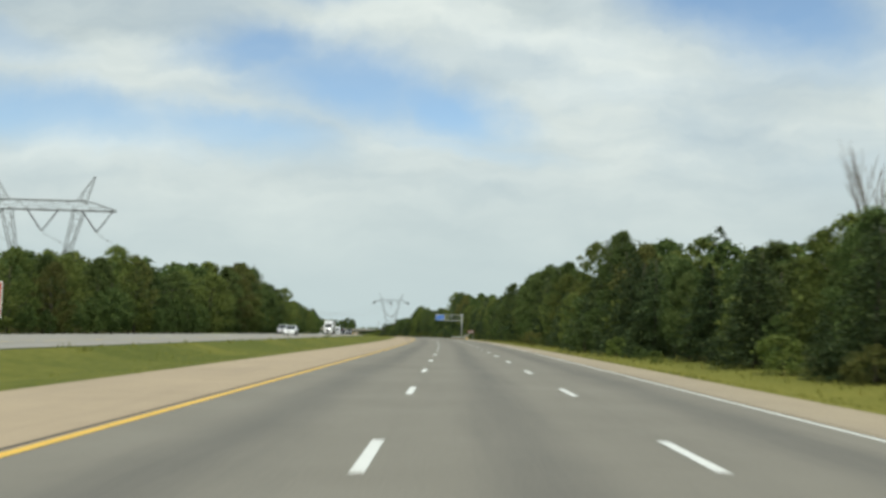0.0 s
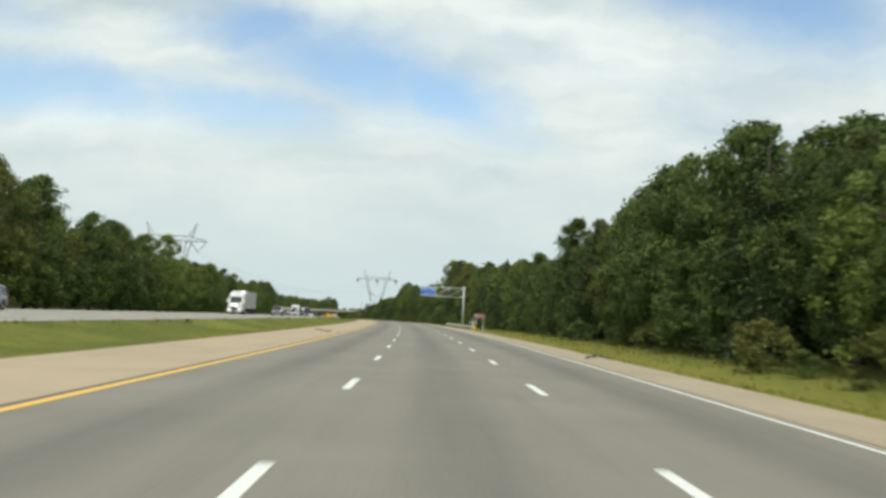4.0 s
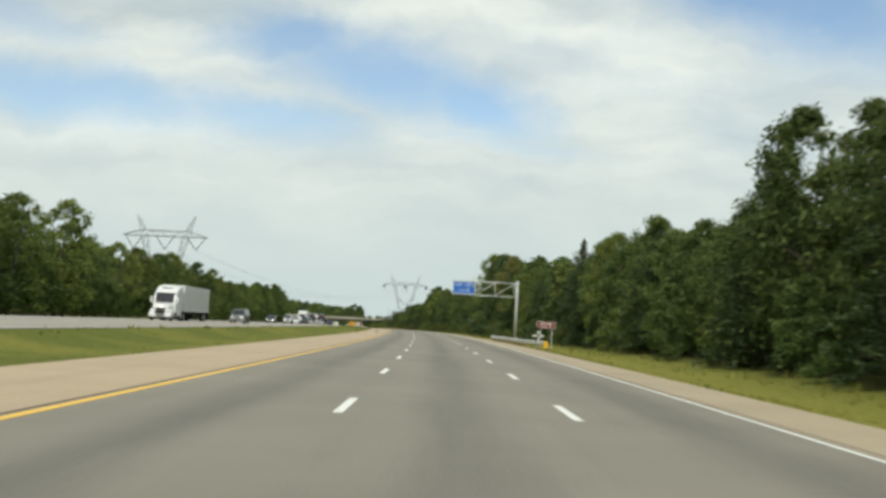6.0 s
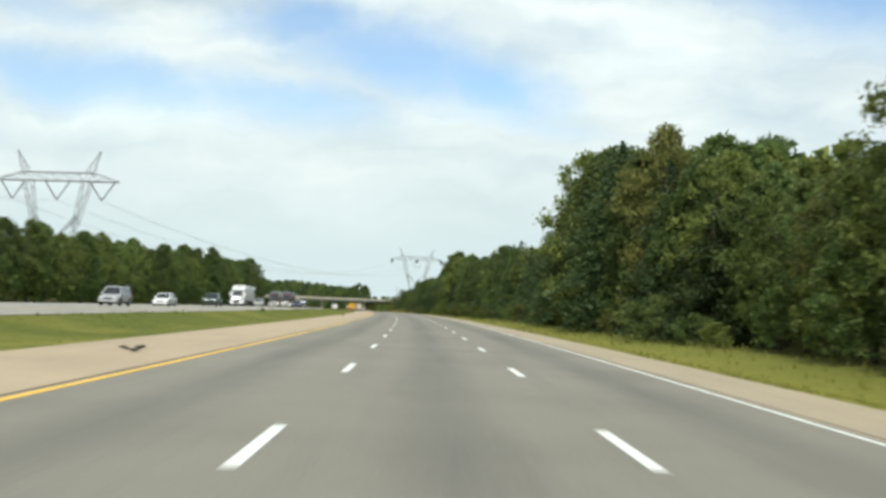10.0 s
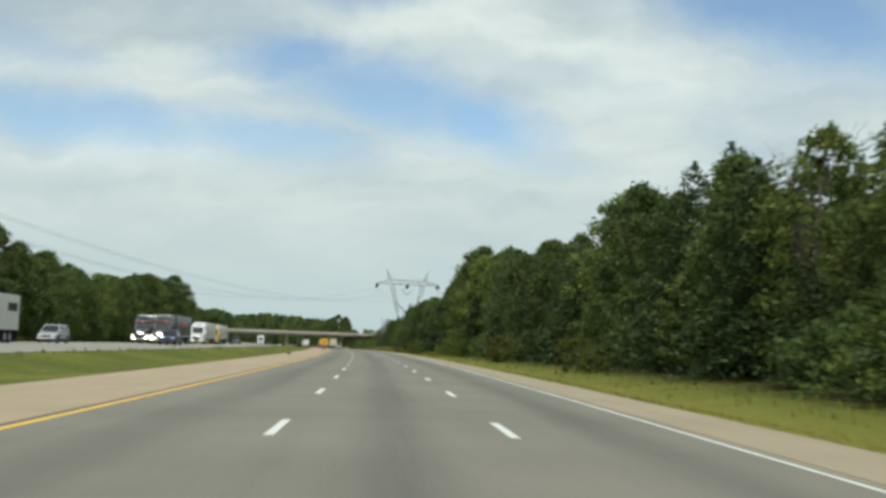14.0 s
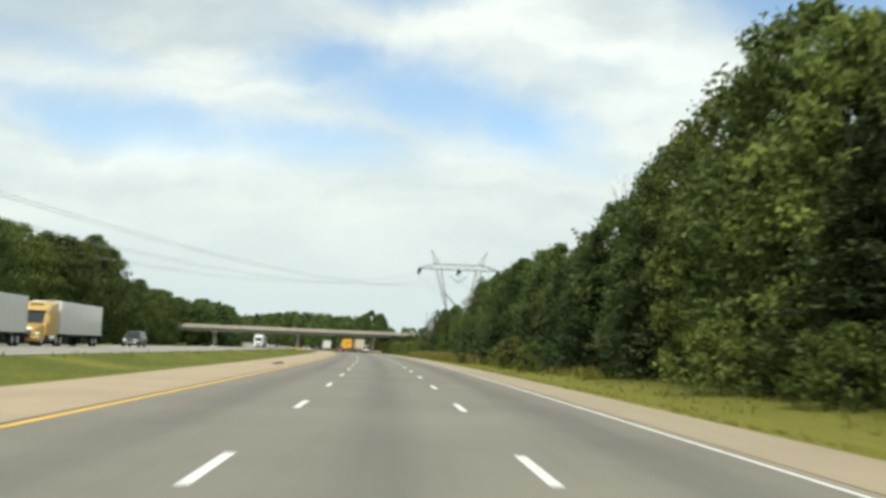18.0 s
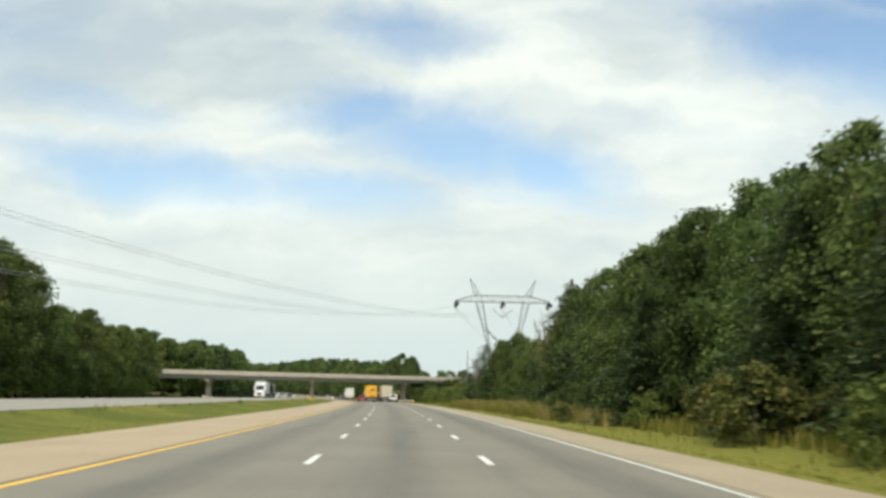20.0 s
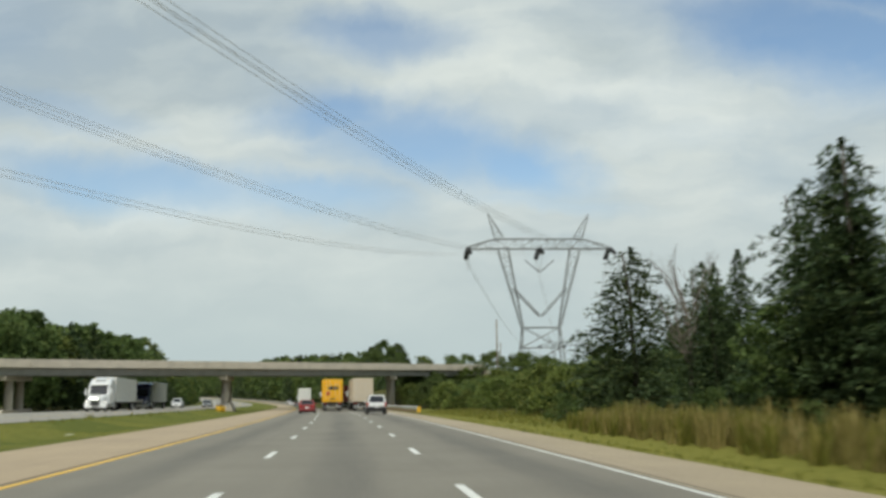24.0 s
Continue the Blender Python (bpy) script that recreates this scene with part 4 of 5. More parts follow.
M_black = plain("black_plastic", (0.02, 0.02, 0.021), 0.6)


def letters(text, size, x, z, y, parent, mat):
    """Raised writing that faces the traffic, centred on x."""
    cu = bpy.data.curves.new("writing", "FONT")
    cu.body, cu.size, cu.align_x, cu.align_y, cu.extrude, cu.space_character = text, size, "CENTER", "CENTER", 0.004, 1.08
    tmp = bpy.data.objects.new("writing", cu)
    scene.collection.objects.link(tmp)
    me = bpy.data.meshes.new_from_object(tmp.evaluated_get(bpy.context.evaluated_depsgraph_get()))
    bpy.data.objects.remove(tmp)
    me.materials.clear()
    me.materials.append(mat)
    ob = new("writing", me)
    ob.parent = parent
    ob.matrix_basis = pose(x, y, z, 90, 0, 0)
    return ob


def panel_sign(parent, name, w, h, x, z, y, face, border=0.04):
    """A flat sign face with a raised rim; front towards -y."""
    p = part(name, box(x - w / 2, x + w / 2, y, y + 0.03, z - h / 2, z + h / 2, 0.008), face, parent)
    bm = bmesh.new()
    for x0, x1, z0, z1 in ((x - w / 2, x + w / 2, z + h / 2 - border, z + h / 2), (x - w / 2, x + w / 2, z - h / 2, z - h / 2 + border), (x - w / 2, x - w / 2 + border, z - h / 2 + border, z + h / 2 - border), (x + w / 2 - border, x + w / 2, z - h / 2 + border, z + h / 2 - border)):
        add_box(bm, x0, x1, y - 0.006, y, z0, z1)
    part("border", bm, M_white, p)
    return p


def cantilever_sign():
    g = empty("cantilever_sign")
    g.matrix_basis = place(320.0, 12.95, -0.05)
    part("post", add_tube(bmesh.new(), (0, 0, 0), (0, 0, 7.7), 0.17, 0.14, 16), M_steel, g, "galvanised steel post", True)
    part("base_plate", box(-0.32, 0.32, -0.32, 0.32, -0.15, 0.06, 0.02), M_concrete, g)
    for z in (7.36, 5.60):
        part("chord", add_tube(bmesh.new(), (0.25, 0, z), (-8.35, 0, z), 0.075, 0.065, 10), M_steel, g, smooth=True)
    n = 3
    for k in range(n):
        xa, xb = -0.35 - k * 2.5, -0.35 - (k + 1) * 2.5
        part("upright", add_tube(bmesh.new(), (xa, 0, 5.60), (xa, 0, 7.36), 0.045, 0.045, 8), M_steel, g, smooth=True)
        part("diagonal", add_tube(bmesh.new(), (xa, 0, 7.30), (xb, 0, 5.66), 0.045, 0.045, 8), M_steel, g, smooth=True)
    for z in (5.60, 7.36):
        part("collar", box(-0.22, 0.22, -0.2, 0.2, z - 0.13, z + 0.13, 0.02), M_steel, g)
    s = panel_sign(g, "sign_panel", 2.75, 1.58, -6.9, 6.48, -0.22, M_blue, 0.05)
    letters("REST", 0.43, -7.50, 6.83, -0.232, s, M_white)
    letters("AREA", 0.43, -6.24, 6.83, -0.232, s, M_white)
    letters("2", 0.43, -7.56, 6.13, -0.232, s, M_white)
    letters("MILES", 0.43, -6.66, 6.13, -0.232, s, M_white)
    for x in (-8.0, -6.9, -5.8):
        part("bracket", box(x - 0.03, x + 0.03, -0.18, -0.05, 5.58, 7.4), M_steel, g)
    return tagged(g, "blue rest area sign hung from a galvanised cantilever truss", "road sign")


cantilever_sign()


def brown_sign():
    g = empty("brown_sign")
    g.matrix_basis = place(298.0, 14.0, lie(14.0) + 0.02, -4)
    for x in (-0.62, 0.62):
        part("post", box(x - 0.045, x + 0.045, 0, 0.08, -0.3, 2.62, 0.008), M_steel, g)
    s = panel_sign(g, "sign_panel", 1.95, 0.74, 0, 2.46, -0.035, M_brown, 0.025)
    for w, x, z, h in ((0.30, -0.52, 2.57, 0.12), (0.14, -0.18, 2.57, 0.12), (0.50, 0.34, 2.57, 0.12), (0.60, -0.28, 2.30, 0.05), (0.42, 0.36, 2.30, 0.05)):
        part("writing_bar", box(x - w / 2, x + w / 2, -0.040, -0.033, z - h / 2, z + h / 2), M_white, s)
    return tagged(g, "brown roadside sign with white writing on two steel posts", "road sign")


brown_sign()


def roadside_cross():
    g = empty("roadside_cross")
    g.matrix_basis = place(288.0, 11.95, lie(12.1) - 0.03, 4)
    part("upright", box(-0.06, 0.06, -0.03, 0.03, -0.2, 1.90, 0.008), M_white, g)
    part("crossbar", box(-0.56, 0.56, -0.05, -0.032, 1.34, 1.48, 0.008), M_white, g)
    part("wreath", loft([[(0.13 * math.cos(a) * k, y, 1.41 + 0.13 * math.sin(a) * k) for a in [2 * math.pi * i / 12 for i in range(12)]] for y, k in ((-0.09, 0.7), (-0.07, 1.0), (-0.052, 0.8))]), M_black, g)
    return tagged(g, "white wooden memorial cross beside the guardrail", "cross")


roadside_cross()


def w_beam(parent, s0, s1, o, z, flare=0.0):
    """The ribbed rail itself, swept along the road."""
    prof = [(0.0, -0.155), (-0.045, -0.13), (-0.08, -0.08), (-0.045, -0.03), (0.0, 0.0), (-0.045, 0.03), (-0.08, 0.08), (-0.045, 0.13), (0.0, 0.155), (0.012, 0.155), (-0.03, 0.08), (0.012, 0.0), (-0.03, -0.08), (0.012, -0.155)]
    n = max(1, int((s1 - s0) / 3.81))
    for k in range(n):
        a, b = s0 + (s1 - s0) * k / n, s0 + (s1 - s0) * (k + 1) / n
        rings = [[Vector(spot(s, o + dx + flare * max(0, (s0 + 8 - s) / 8) ** 2, z + dz)) for dx, dz in prof] for s in (a, b + 0.04)]
        part("rail_beam", loft(rings), M_steel, parent)


def guardrail(s0, s1, o, base, label, flare=0.0, end=True):
    g = empty("guardrail")
    w_beam(g, s0, s1, o, 0.55 + base, flare)
    n = int((s1 - s0) / 1.905)
    pst = block = None
    for k in range(n + 1):
        s = s0 + 0.1 + k * (s1 - s0 - 0.2) / n
        oo = o + flare * max(0, (s0 + 8 - s) / 8) ** 2
        if pst is None:
            pst = part("post", box(0.20, 0.36, -0.08, 0.08, -0.7, 0.75, 0.01), M_wood_post, g)
            block = part("spacer_block", box(0.013, 0.20, -0.075, 0.075, 0.40, 0.72, 0.01), M_wood_post, g)
            pst.matrix_basis = block.matrix_basis = place(s, oo, base)
        else:
            again(pst, place(s, oo, base), g)
            again(block, place(s, oo, base), g)
    for s in (s0 + 11.5, s0 + 26.7, s0 + 40.0):
        r = part("reflector", box(-0.05, 0.05, -0.012, 0.012, 0.72, 0.84, 0.004), M_white, g, "small white reflector")
        r.matrix_basis = place(s, o + 0.02, base)
    if end:
        e = part("end_cushion", loft([[(x * k, y, z) for x, z in ((-0.19, 0.10), (0.19, 0.10), (0.20, 0.45), (0.16, 0.70), (-0.16, 0.70), (-0.20, 0.45))] for y, k in ((-0.30, 0.85), (-0.22, 1.0), (0.0, 1.0))]), M_yellow, g, "yellow impact cushion")
        e.matrix_basis = place(s0 + 0.02, o + 0.1 + flare, base)
    return tagged(g, label, "guardrail")


guardrail(277.6, 321.5, 10.0, -0.20, "galvanised steel guardrail on timber posts with a yellow end", 1.3)
guardrail(875.0, 962.0, 10.3, -0.12, "steel guardrail past the bridge pier with a yellow end", 0.25)


def barrel(m):
    g = empty("crash_barrel")
    g.matrix_basis = m
    part("drum", loft([[(r * math.cos(a), r * math.sin(a), z) for a in [2 * math.pi * i / 14 for i in range(14)]] for z, r in ((0, 0.40), (0.1, 0.46), (0.75, 0.48), (0.80, 0.46))]), M_yellow, g, smooth=True)
    part("lid", add_tube(bmesh.new(), (0, 0, 0.80), (0, 0, 0.90), 0.49, 0.44, 14), M_black, g)
    return tagged(g, "yellow sand-filled crash barrel in the grass median", "crash barrel", "barrels before the pier")


for ds, do in ((0, 0.0), (1.2, 0.3)):
    barrel(place(913 + ds, -13.9 + do, lie(-13.9 + do) - 0.05))


def red_sign():
    g = empty("red_sign")
    g.matrix_basis = place(86, -38.3, lie(-38.3) - 0.1, 8)
    for x in (-0.8, 0.8):
        part("post", box(x - 0.05, x + 0.05, 0.0, 0.09, -0.3, 4.6, 0.008), M_wood_post, g)
    panel_sign(g, "sign_panel", 2.4, 3.2, 0, 3.2, -0.035, M_red, 0.09)
    return tagged(g, "red roadside sign with a white rim beyond the oncoming lanes", "road sign")


red_sign()


def tread(m, length, seed):
    """A torn strip of tyre tread: a curled slab with ribs."""
    rng_ = np.random.default_rng(seed)
    g = empty("tyre_tread")
    g.matrix_basis = m
    rings = []
    for k in range(9):
        f = k / 8
        x = (f - 0.5) * length
        y = 0.12 * math.sin(f * 5 + seed)
        z = 0.02 + 0.09 * abs(math.sin(f * 3.1 + seed)) + rng_.uniform(0, 0.02)
        w = 0.11 * (0.5 + 0.5 * math.sin(math.pi * min(1, f + 0.15))) + 0.02
        rings.append([(x, y - w, z), (x, y + w, z + 0.02), (x, y + w, z + 0.045), (x, y - w, z + 0.03)])
    part("rubber_strip", loft(rings), M_black, g)
    for k in range(1, 8, 2):
        part("tread_rib", box(rings[k][0][0] - 0.03, rings[k][0][0] + 0.03, rings[k][0][1], rings[k][1][1], rings[k][0][2] + 0.03, rings[k][1][2] + 0.055), M_black, g)
    return tagged(g, "torn black tyre tread lying on the shoulder", "tyre debris", "debris on the shoulders")


for i, (s_, o_, L) in enumerate(((165.4, 8.3, 1.0), (196, -5.1, 1.1), (343.4, -5.4, 0.6), (640, -4.7, 1.3), (322, -7.4, 0.5), (552, -6.6, 0.5), (448, -6.8, 0.4))):
    tread(place(s_, o_, -0.01, 20 * i), L, i)


def paper(m):
    g = bmesh.new()
    n = 5
    vs = [[g.verts.new((x * 0.09 - 0.2, y * 0.08 - 0.17, 0.05 + 0.06 * noise.noise(Vector((x * 1.3, y * 1.1, 3))))) for x in range(n)] for y in range(n)]
    for y in range(n - 1):
        for x in range(n - 1):
            g.faces.new((vs[y][x], vs[y][x + 1], vs[y + 1][x + 1], vs[y + 1][x]))
    bmesh.ops.solidify(g, geom=g.faces[:], thickness=0.008)
    me = bpy.data.meshes.new("litter")
    g.to_mesh(me)
    g.free()
    me.materials.append(M_white)
    ob = new("litter", me)
    ob.matrix_basis = m
    return tagged(ob, "crumpled white litter in the grass median", "litter")


paper(place(818.2, -11.7, lie(-11.7) + 0.02))
paper(place(458, 10.0, lie(10.0) + 0.05))


# ---- verge growth ----
def blades(n, s_rng, o_rng, h_rng, width, seed, clump=1):
    """Many single blades, each bent over: (n, 4, 3) tapering quads."""
    r = np.random.default_rng(seed)
    m = n // clump
    s = np.repeat(r.uniform(*s_rng, size=m), clump) + r.normal(size=m * clump) * 0.09
    o = np.repeat(r.uniform(*o_rng, size=m), clump) + r.normal(size=m * clump) * 0.09
    h = r.uniform(*h_rng, size=m * clump) * np.repeat(r.uniform(0.7, 1.15, size=m), clump)
    a = s / BEND
    x, y = (BEND + o) * np.cos(a) - BEND, (BEND + o) * np.sin(a)
    z = np.interp(o, O_GROUND, [lie(k) for k in O_GROUND]) - s * s / CREST - 0.05
    p = np.stack([x, y, z], axis=1)
    t = r.uniform(0, 2 * math.pi, size=len(s))
    d = np.stack([np.cos(t), np.sin(t), np.zeros_like(t)], axis=1)
    lean = np.stack([np.cos(t + 1.4), np.sin(t + 1.4), np.zeros_like(t)], axis=1) * (h * r.uniform(0.05, 0.4, size=len(s)))[:, None]
    up = np.stack([np.zeros_like(h), np.zeros_like(h), h], axis=1)
    w = width * r.uniform(0.6, 1.3, size=(len(s), 1))
    return np.stack([p - d * w, p + d * w, p + up + lean + d * w * 0.25, p + up + lean - d * w * 0.25], axis=1)


tagged(quads_object("verge_grass", np.concatenate([
    blades(28000, (15, 900), (9.3, 13.5), (0.05, 0.18), 0.03, 1, 3),
    blades(9000, (15, 900), (13.8, 19.0), (0.12, 0.42), 0.04, 2, 3),
    blades(24000, (15, 930), (-15.5, -8.1), (0.04, 0.13), 0.03, 3, 2),
    blades(3000, (40, 930), (-15.6, -14.4), (0.10, 0.34), 0.04, 4, 5)]), M_grass_blade), "uneven green and straw grass along the verges and median", "grass", kind="stuff")
tagged(quads_object("reeds", np.concatenate([
    blades(13000, (716, 819), (14.1, 16.8), (0.40, 1.30), 0.03, 5, 16), blades(8000, (716, 819), (14.3, 16.8), (0.7, 1.5), 0.03, 15, 50), blades(7000, (700, 716), (15.0, 17.0), (0.4, 1.1), 0.03, 7, 10)]), M_reed), "tall dry tan reeds in the ditch below the wood", "reeds", kind="stuff")
tagged(quads_object("tall_weeds", np.concatenate([
    blades(15000, (716, 822), (13.9, 17.5), (0.45, 1.25), 0.04, 16, 45), blades(5000, (819, 905), (14.0, 20), (0.12, 0.4), 0.04, 6, 4), blades(4000, (640, 716), (15.5, 18.0), (0.3, 0.9), 0.04, 17, 10)]), M_grass_blade), "green and yellow weeds between the reeds and the mown verge", "weeds", kind="stuff")
r_w = np.random.default_rng(3)
for s_ in np.concatenate([r_w.uniform(60, 920, size=8)]):
    plant("shrub", 0, s_, -14.9 + r_w.uniform(-0.3, 0.4), r_w.uniform(0.22, 0.42), r_w.uniform(0, 360), 1.9)
# the bank right of the bridge is grown over with bushes


def bank_height(s, o):
    p = B_POSE.inverted() @ Vector(spot(s, o))
    up, side = min(1, max(0, (p.x - 54 + 20) / 20.0)), min(1, max(0, (30 - abs(p.y)) / 22.0))
    return max(lie(o), 6.3 * min(up, side) ** 1.1 - 0.6) - lie(o)


for k in range(110):
    s_ = r_w.uniform(842, 985) if k % 3 == 0 else r_w.uniform(842, 915)
    o_ = r_w.uniform(19, 40) if s_ < 925 else r_w.uniform(25, 46)
    plant("shrub", int(r_w.integers(0, 2)), s_, o_, r_w.uniform(2.8, 4.6) + max(0, (o_ - 24) * 0.12), r_w.uniform(0, 360), 1.15, bank_height(s_, o_) - 0.2)
for s_, o_, h_, i in ((900, 30, 6.5, 3), (915, 34, 7.5, 0), (880, 32, 7, 2), (862, 28, 6.5, 3), (935, 40, 6, 2), (870, 38, 8.5, 1)):
    plant("broad", i, s_, o_, h_, 37 * s_ % 360, 1.1, bank_height(s_, o_) - 0.2)
for s_, o_, h_, i, wd in ((836, 22.7, 11.8, 0, 1.6), (830, 26.5, 9.8, 1, 1.25), (823, 23.0, 9.0, 0, 1.35), (815, 22, 8.6, 1, 1.2), (809, 25, 9.6, 0, 1.1), (819, 28, 9.5, 1, 1.2), (812, 19.5, 6.6, 0, 1.3), (742.5, 20.6, 13.8, 0, 1.0), (738.5, 21.4, 12.8, 0, 1.1), (746, 20.2, 11.6, 0, 0.95), (801, 20.5, 10.8, 0, 1.2), (805.5, 21, 10.0, 0, 1.1), (655, 19.4, 11.6, 1, 1.5), (668, 18.8, 9.4, 1, 1.6), (677, 18.4, 9.8, 1, 1.5), (701, 18.0, 9.6, 1, 1.5), (641, 20.4, 12.4, 1, 1.5), (380, 19.6, 8.6, 1, 1.6), (389, 20.0, 10.4, 1, 1.5), (69, 18.4, 6.6, 1, 1.5), (612, 21.0, 11.5, 1, 1.5)):
    plant("conifer", i, s_, o_, h_, 61 * s_ % 360, wd)
for s_, o_, h_, i in ((934, 17.5, 4.2, 1), (940, 19.5, 5.2, 1), (946, 17.0, 4.4, 0), (950, 21, 5.6, 1), (956, 18.5, 5.0, 1), (962, 16.5, 4.6, 1), (966, 21, 5.8, 0), (972, 17.5, 5.4, 1), (978, 20, 6.0, 1), (928, 21, 4.4, 1), (922, 18.5, 3.4, 0), (914, 20, 3.2, 1)):
    plant("shrub", i, s_, o_, h_, 41 * s_ % 360, 1.15, max(0.0, bank_height(s_, o_) - 0.2))
plant("broad", 0, 1120, 29.5, 22.0, 10, 0.95)
for s_, o_, h_, i in ((1112, 25.0, 18.5, 3), (1118, 34, 20.5, 1), (1125, 25.5, 20, 0), (1108, 30, 19, 3), (1130, 37, 18, 1)):
    plant("broad", i, s_, o_, h_, 53 * s_ % 360, 0.95)

# ---- vehicles ----
M_glass = plain("tinted_glass", (0.018, 0.022, 0.026), 0.08, 0, 0.1, 1.0, 0.0, (0.05, 0.05, 0.05), 0.05)
M_tyre = plain("tyre_rubber", (0.022, 0.022, 0.022), 0.9, 0, 0.2, 8.0, 0.3)
M_rim = plain("wheel_rim", (0.5, 0.5, 0.5), 0.35, 0.8)
M_chrome = plain("chrome_trim", (0.7, 0.7, 0.7), 0.18, 1.0, 0.03)
M_lamp = plain("headlamp_clear", (0.85, 0.86, 0.85), 0.12, 0.3, 0.02)
M_tail = plain("tail_lamp_red", (0.42, 0.012, 0.01), 0.2, 0, 0.05)
M_under = plain("underbody_dark", (0.03, 0.03, 0.03), 0.85)
M_alu = plain("trailer_aluminium", (0.62, 0.62, 0.60), 0.4, 0.3, 0.06, 0.5, 0.05)


def car_paint(name, col):
    m = plain("paint_" + name, col, 0.32, 0.0, 0.04, 0.8, 0.01, (0.2, 0.18, 0.15), 0.12)
    m.node_tree.nodes["Principled BSDF"].inputs["Coat Weight"].default_value = 0.6
    m.node_tree.nodes["Principled BSDF"].inputs["Coat Roughness"].default_value = 0.08
    return m


PAINT = {"white": car_paint("white", (0.72, 0.73, 0.73)), "red": car_paint("red", (0.22, 0.020, 0.022)), "silver": car_paint("silver", (0.38, 0.39, 0.40)), "black": car_paint("black", (0.015, 0.015, 0.018)),
         "blue": car_paint("blue", (0.02, 0.035, 0.11)), "grey": car_paint("grey", (0.13, 0.135, 0.14)), "yellow": car_paint("yellow", (0.80, 0.42, 0.012)), "gold": car_paint("gold", (0.55, 0.36, 0.10)),
         "trailer_white": car_paint("trailer_white", (0.70, 0.70, 0.67)), "beige": car_paint("beige", (0.55, 0.47, 0.36)), "dark": car_paint("dark", (0.035, 0.035, 0.045)), "green": car_paint("green", (0.02, 0.05, 0.035))}


def slab(name, corners, mat, parent, inset=0.06, proud=0.008, label=""):
    """A thin pane laid on the face whose four corners are given, drawn in from its rim."""
    c = [Vector(p) for p in corners]
    mid = sum(c, Vector()) / 4
    n = (c[1] - c[0]).cross(c[3] - c[0]).normalized()
    q = []
    for p in c:
        d = mid - p
        q.append(p + d.normalized() * min(inset * 1.4, d.length * 0.5))
    bm = bmesh.new()
    lo = [bm.verts.new(p - n * 0.01) for p in q]
    hi = [bm.verts.new(p + n * proud) for p in q]
    bm.faces.new(hi)
    bm.faces.new(lo[::-1])
    for k in range(4):
        bm.faces.new((lo[k], lo[(k + 1) % 4], hi[(k + 1) % 4], hi[k]))
    bmesh.ops.recalc_face_normals(bm, faces=bm.faces[:])
    return part(name, bm, mat, parent, label)


def add_wheel(parent, x, y, r, w, out, proto=None):
    """A wheel with its rim towards the side out."""
    wheel = empty("wheel")
    wheel.parent = parent
    wheel.matrix_basis = pose(x, y, r)
    if proto:
        for ch in proto.children:
            o = new(ch.name.split(".")[0], ch.data)
            o.parent = wheel
            o.matrix_basis = pose(0, 0, 0, 0, 0, 0 if out > 0 else 180)
        return wheel
    ring = []
    for xx, k in ((-w / 2, 0.62), (-w / 2, 0.90), (-w * 0.36, 1.0), (w * 0.36, 1.0), (w / 2, 0.90), (w / 2, 0.62)):
        ring.append([(xx, r * k * math.cos(a), r * k * math.sin(a)) for a in [2 * math.pi * i / 20 for i in range(20)]])
    ty = part("tyre", loft(ring, True, True), M_tyre, wheel, smooth=False)
    bm = bmesh.new()
    add_tube(bm, (w * 0.30, 0, 0), (w * 0.51, 0, 0), r * 0.60, r * 0.56, 16)
    add_tube(bm, (w * 0.51, 0, 0), (w * 0.60, 0, 0), r * 0.22, r * 0.16, 10)
    rm = part("rim", bm, M_rim, wheel)
    for o in (ty, rm):
        o.matrix_basis = pose(0, 0, 0, 0, 0, 0 if out > 0 else 180)
    return wheel


def ring_at(y, w, z0, z1, soft=0.10):
    """A rounded cross-section of a car body."""
    s = min(soft, (z1 - z0) * 0.4)
    return [(-w + s, y, z0), (w - s, y, z0), (w, y, z0 + s), (w * 1.0, y, (z0 + z1) / 2), (w * 0.97, y, z1 - s), (w - s * 1.6, y, z1), (-w + s * 1.6, y, z1), (-w * 0.97, y, z1 - s), (-w, y, (z0 + z1) / 2), (-w, y, z0 + s)]


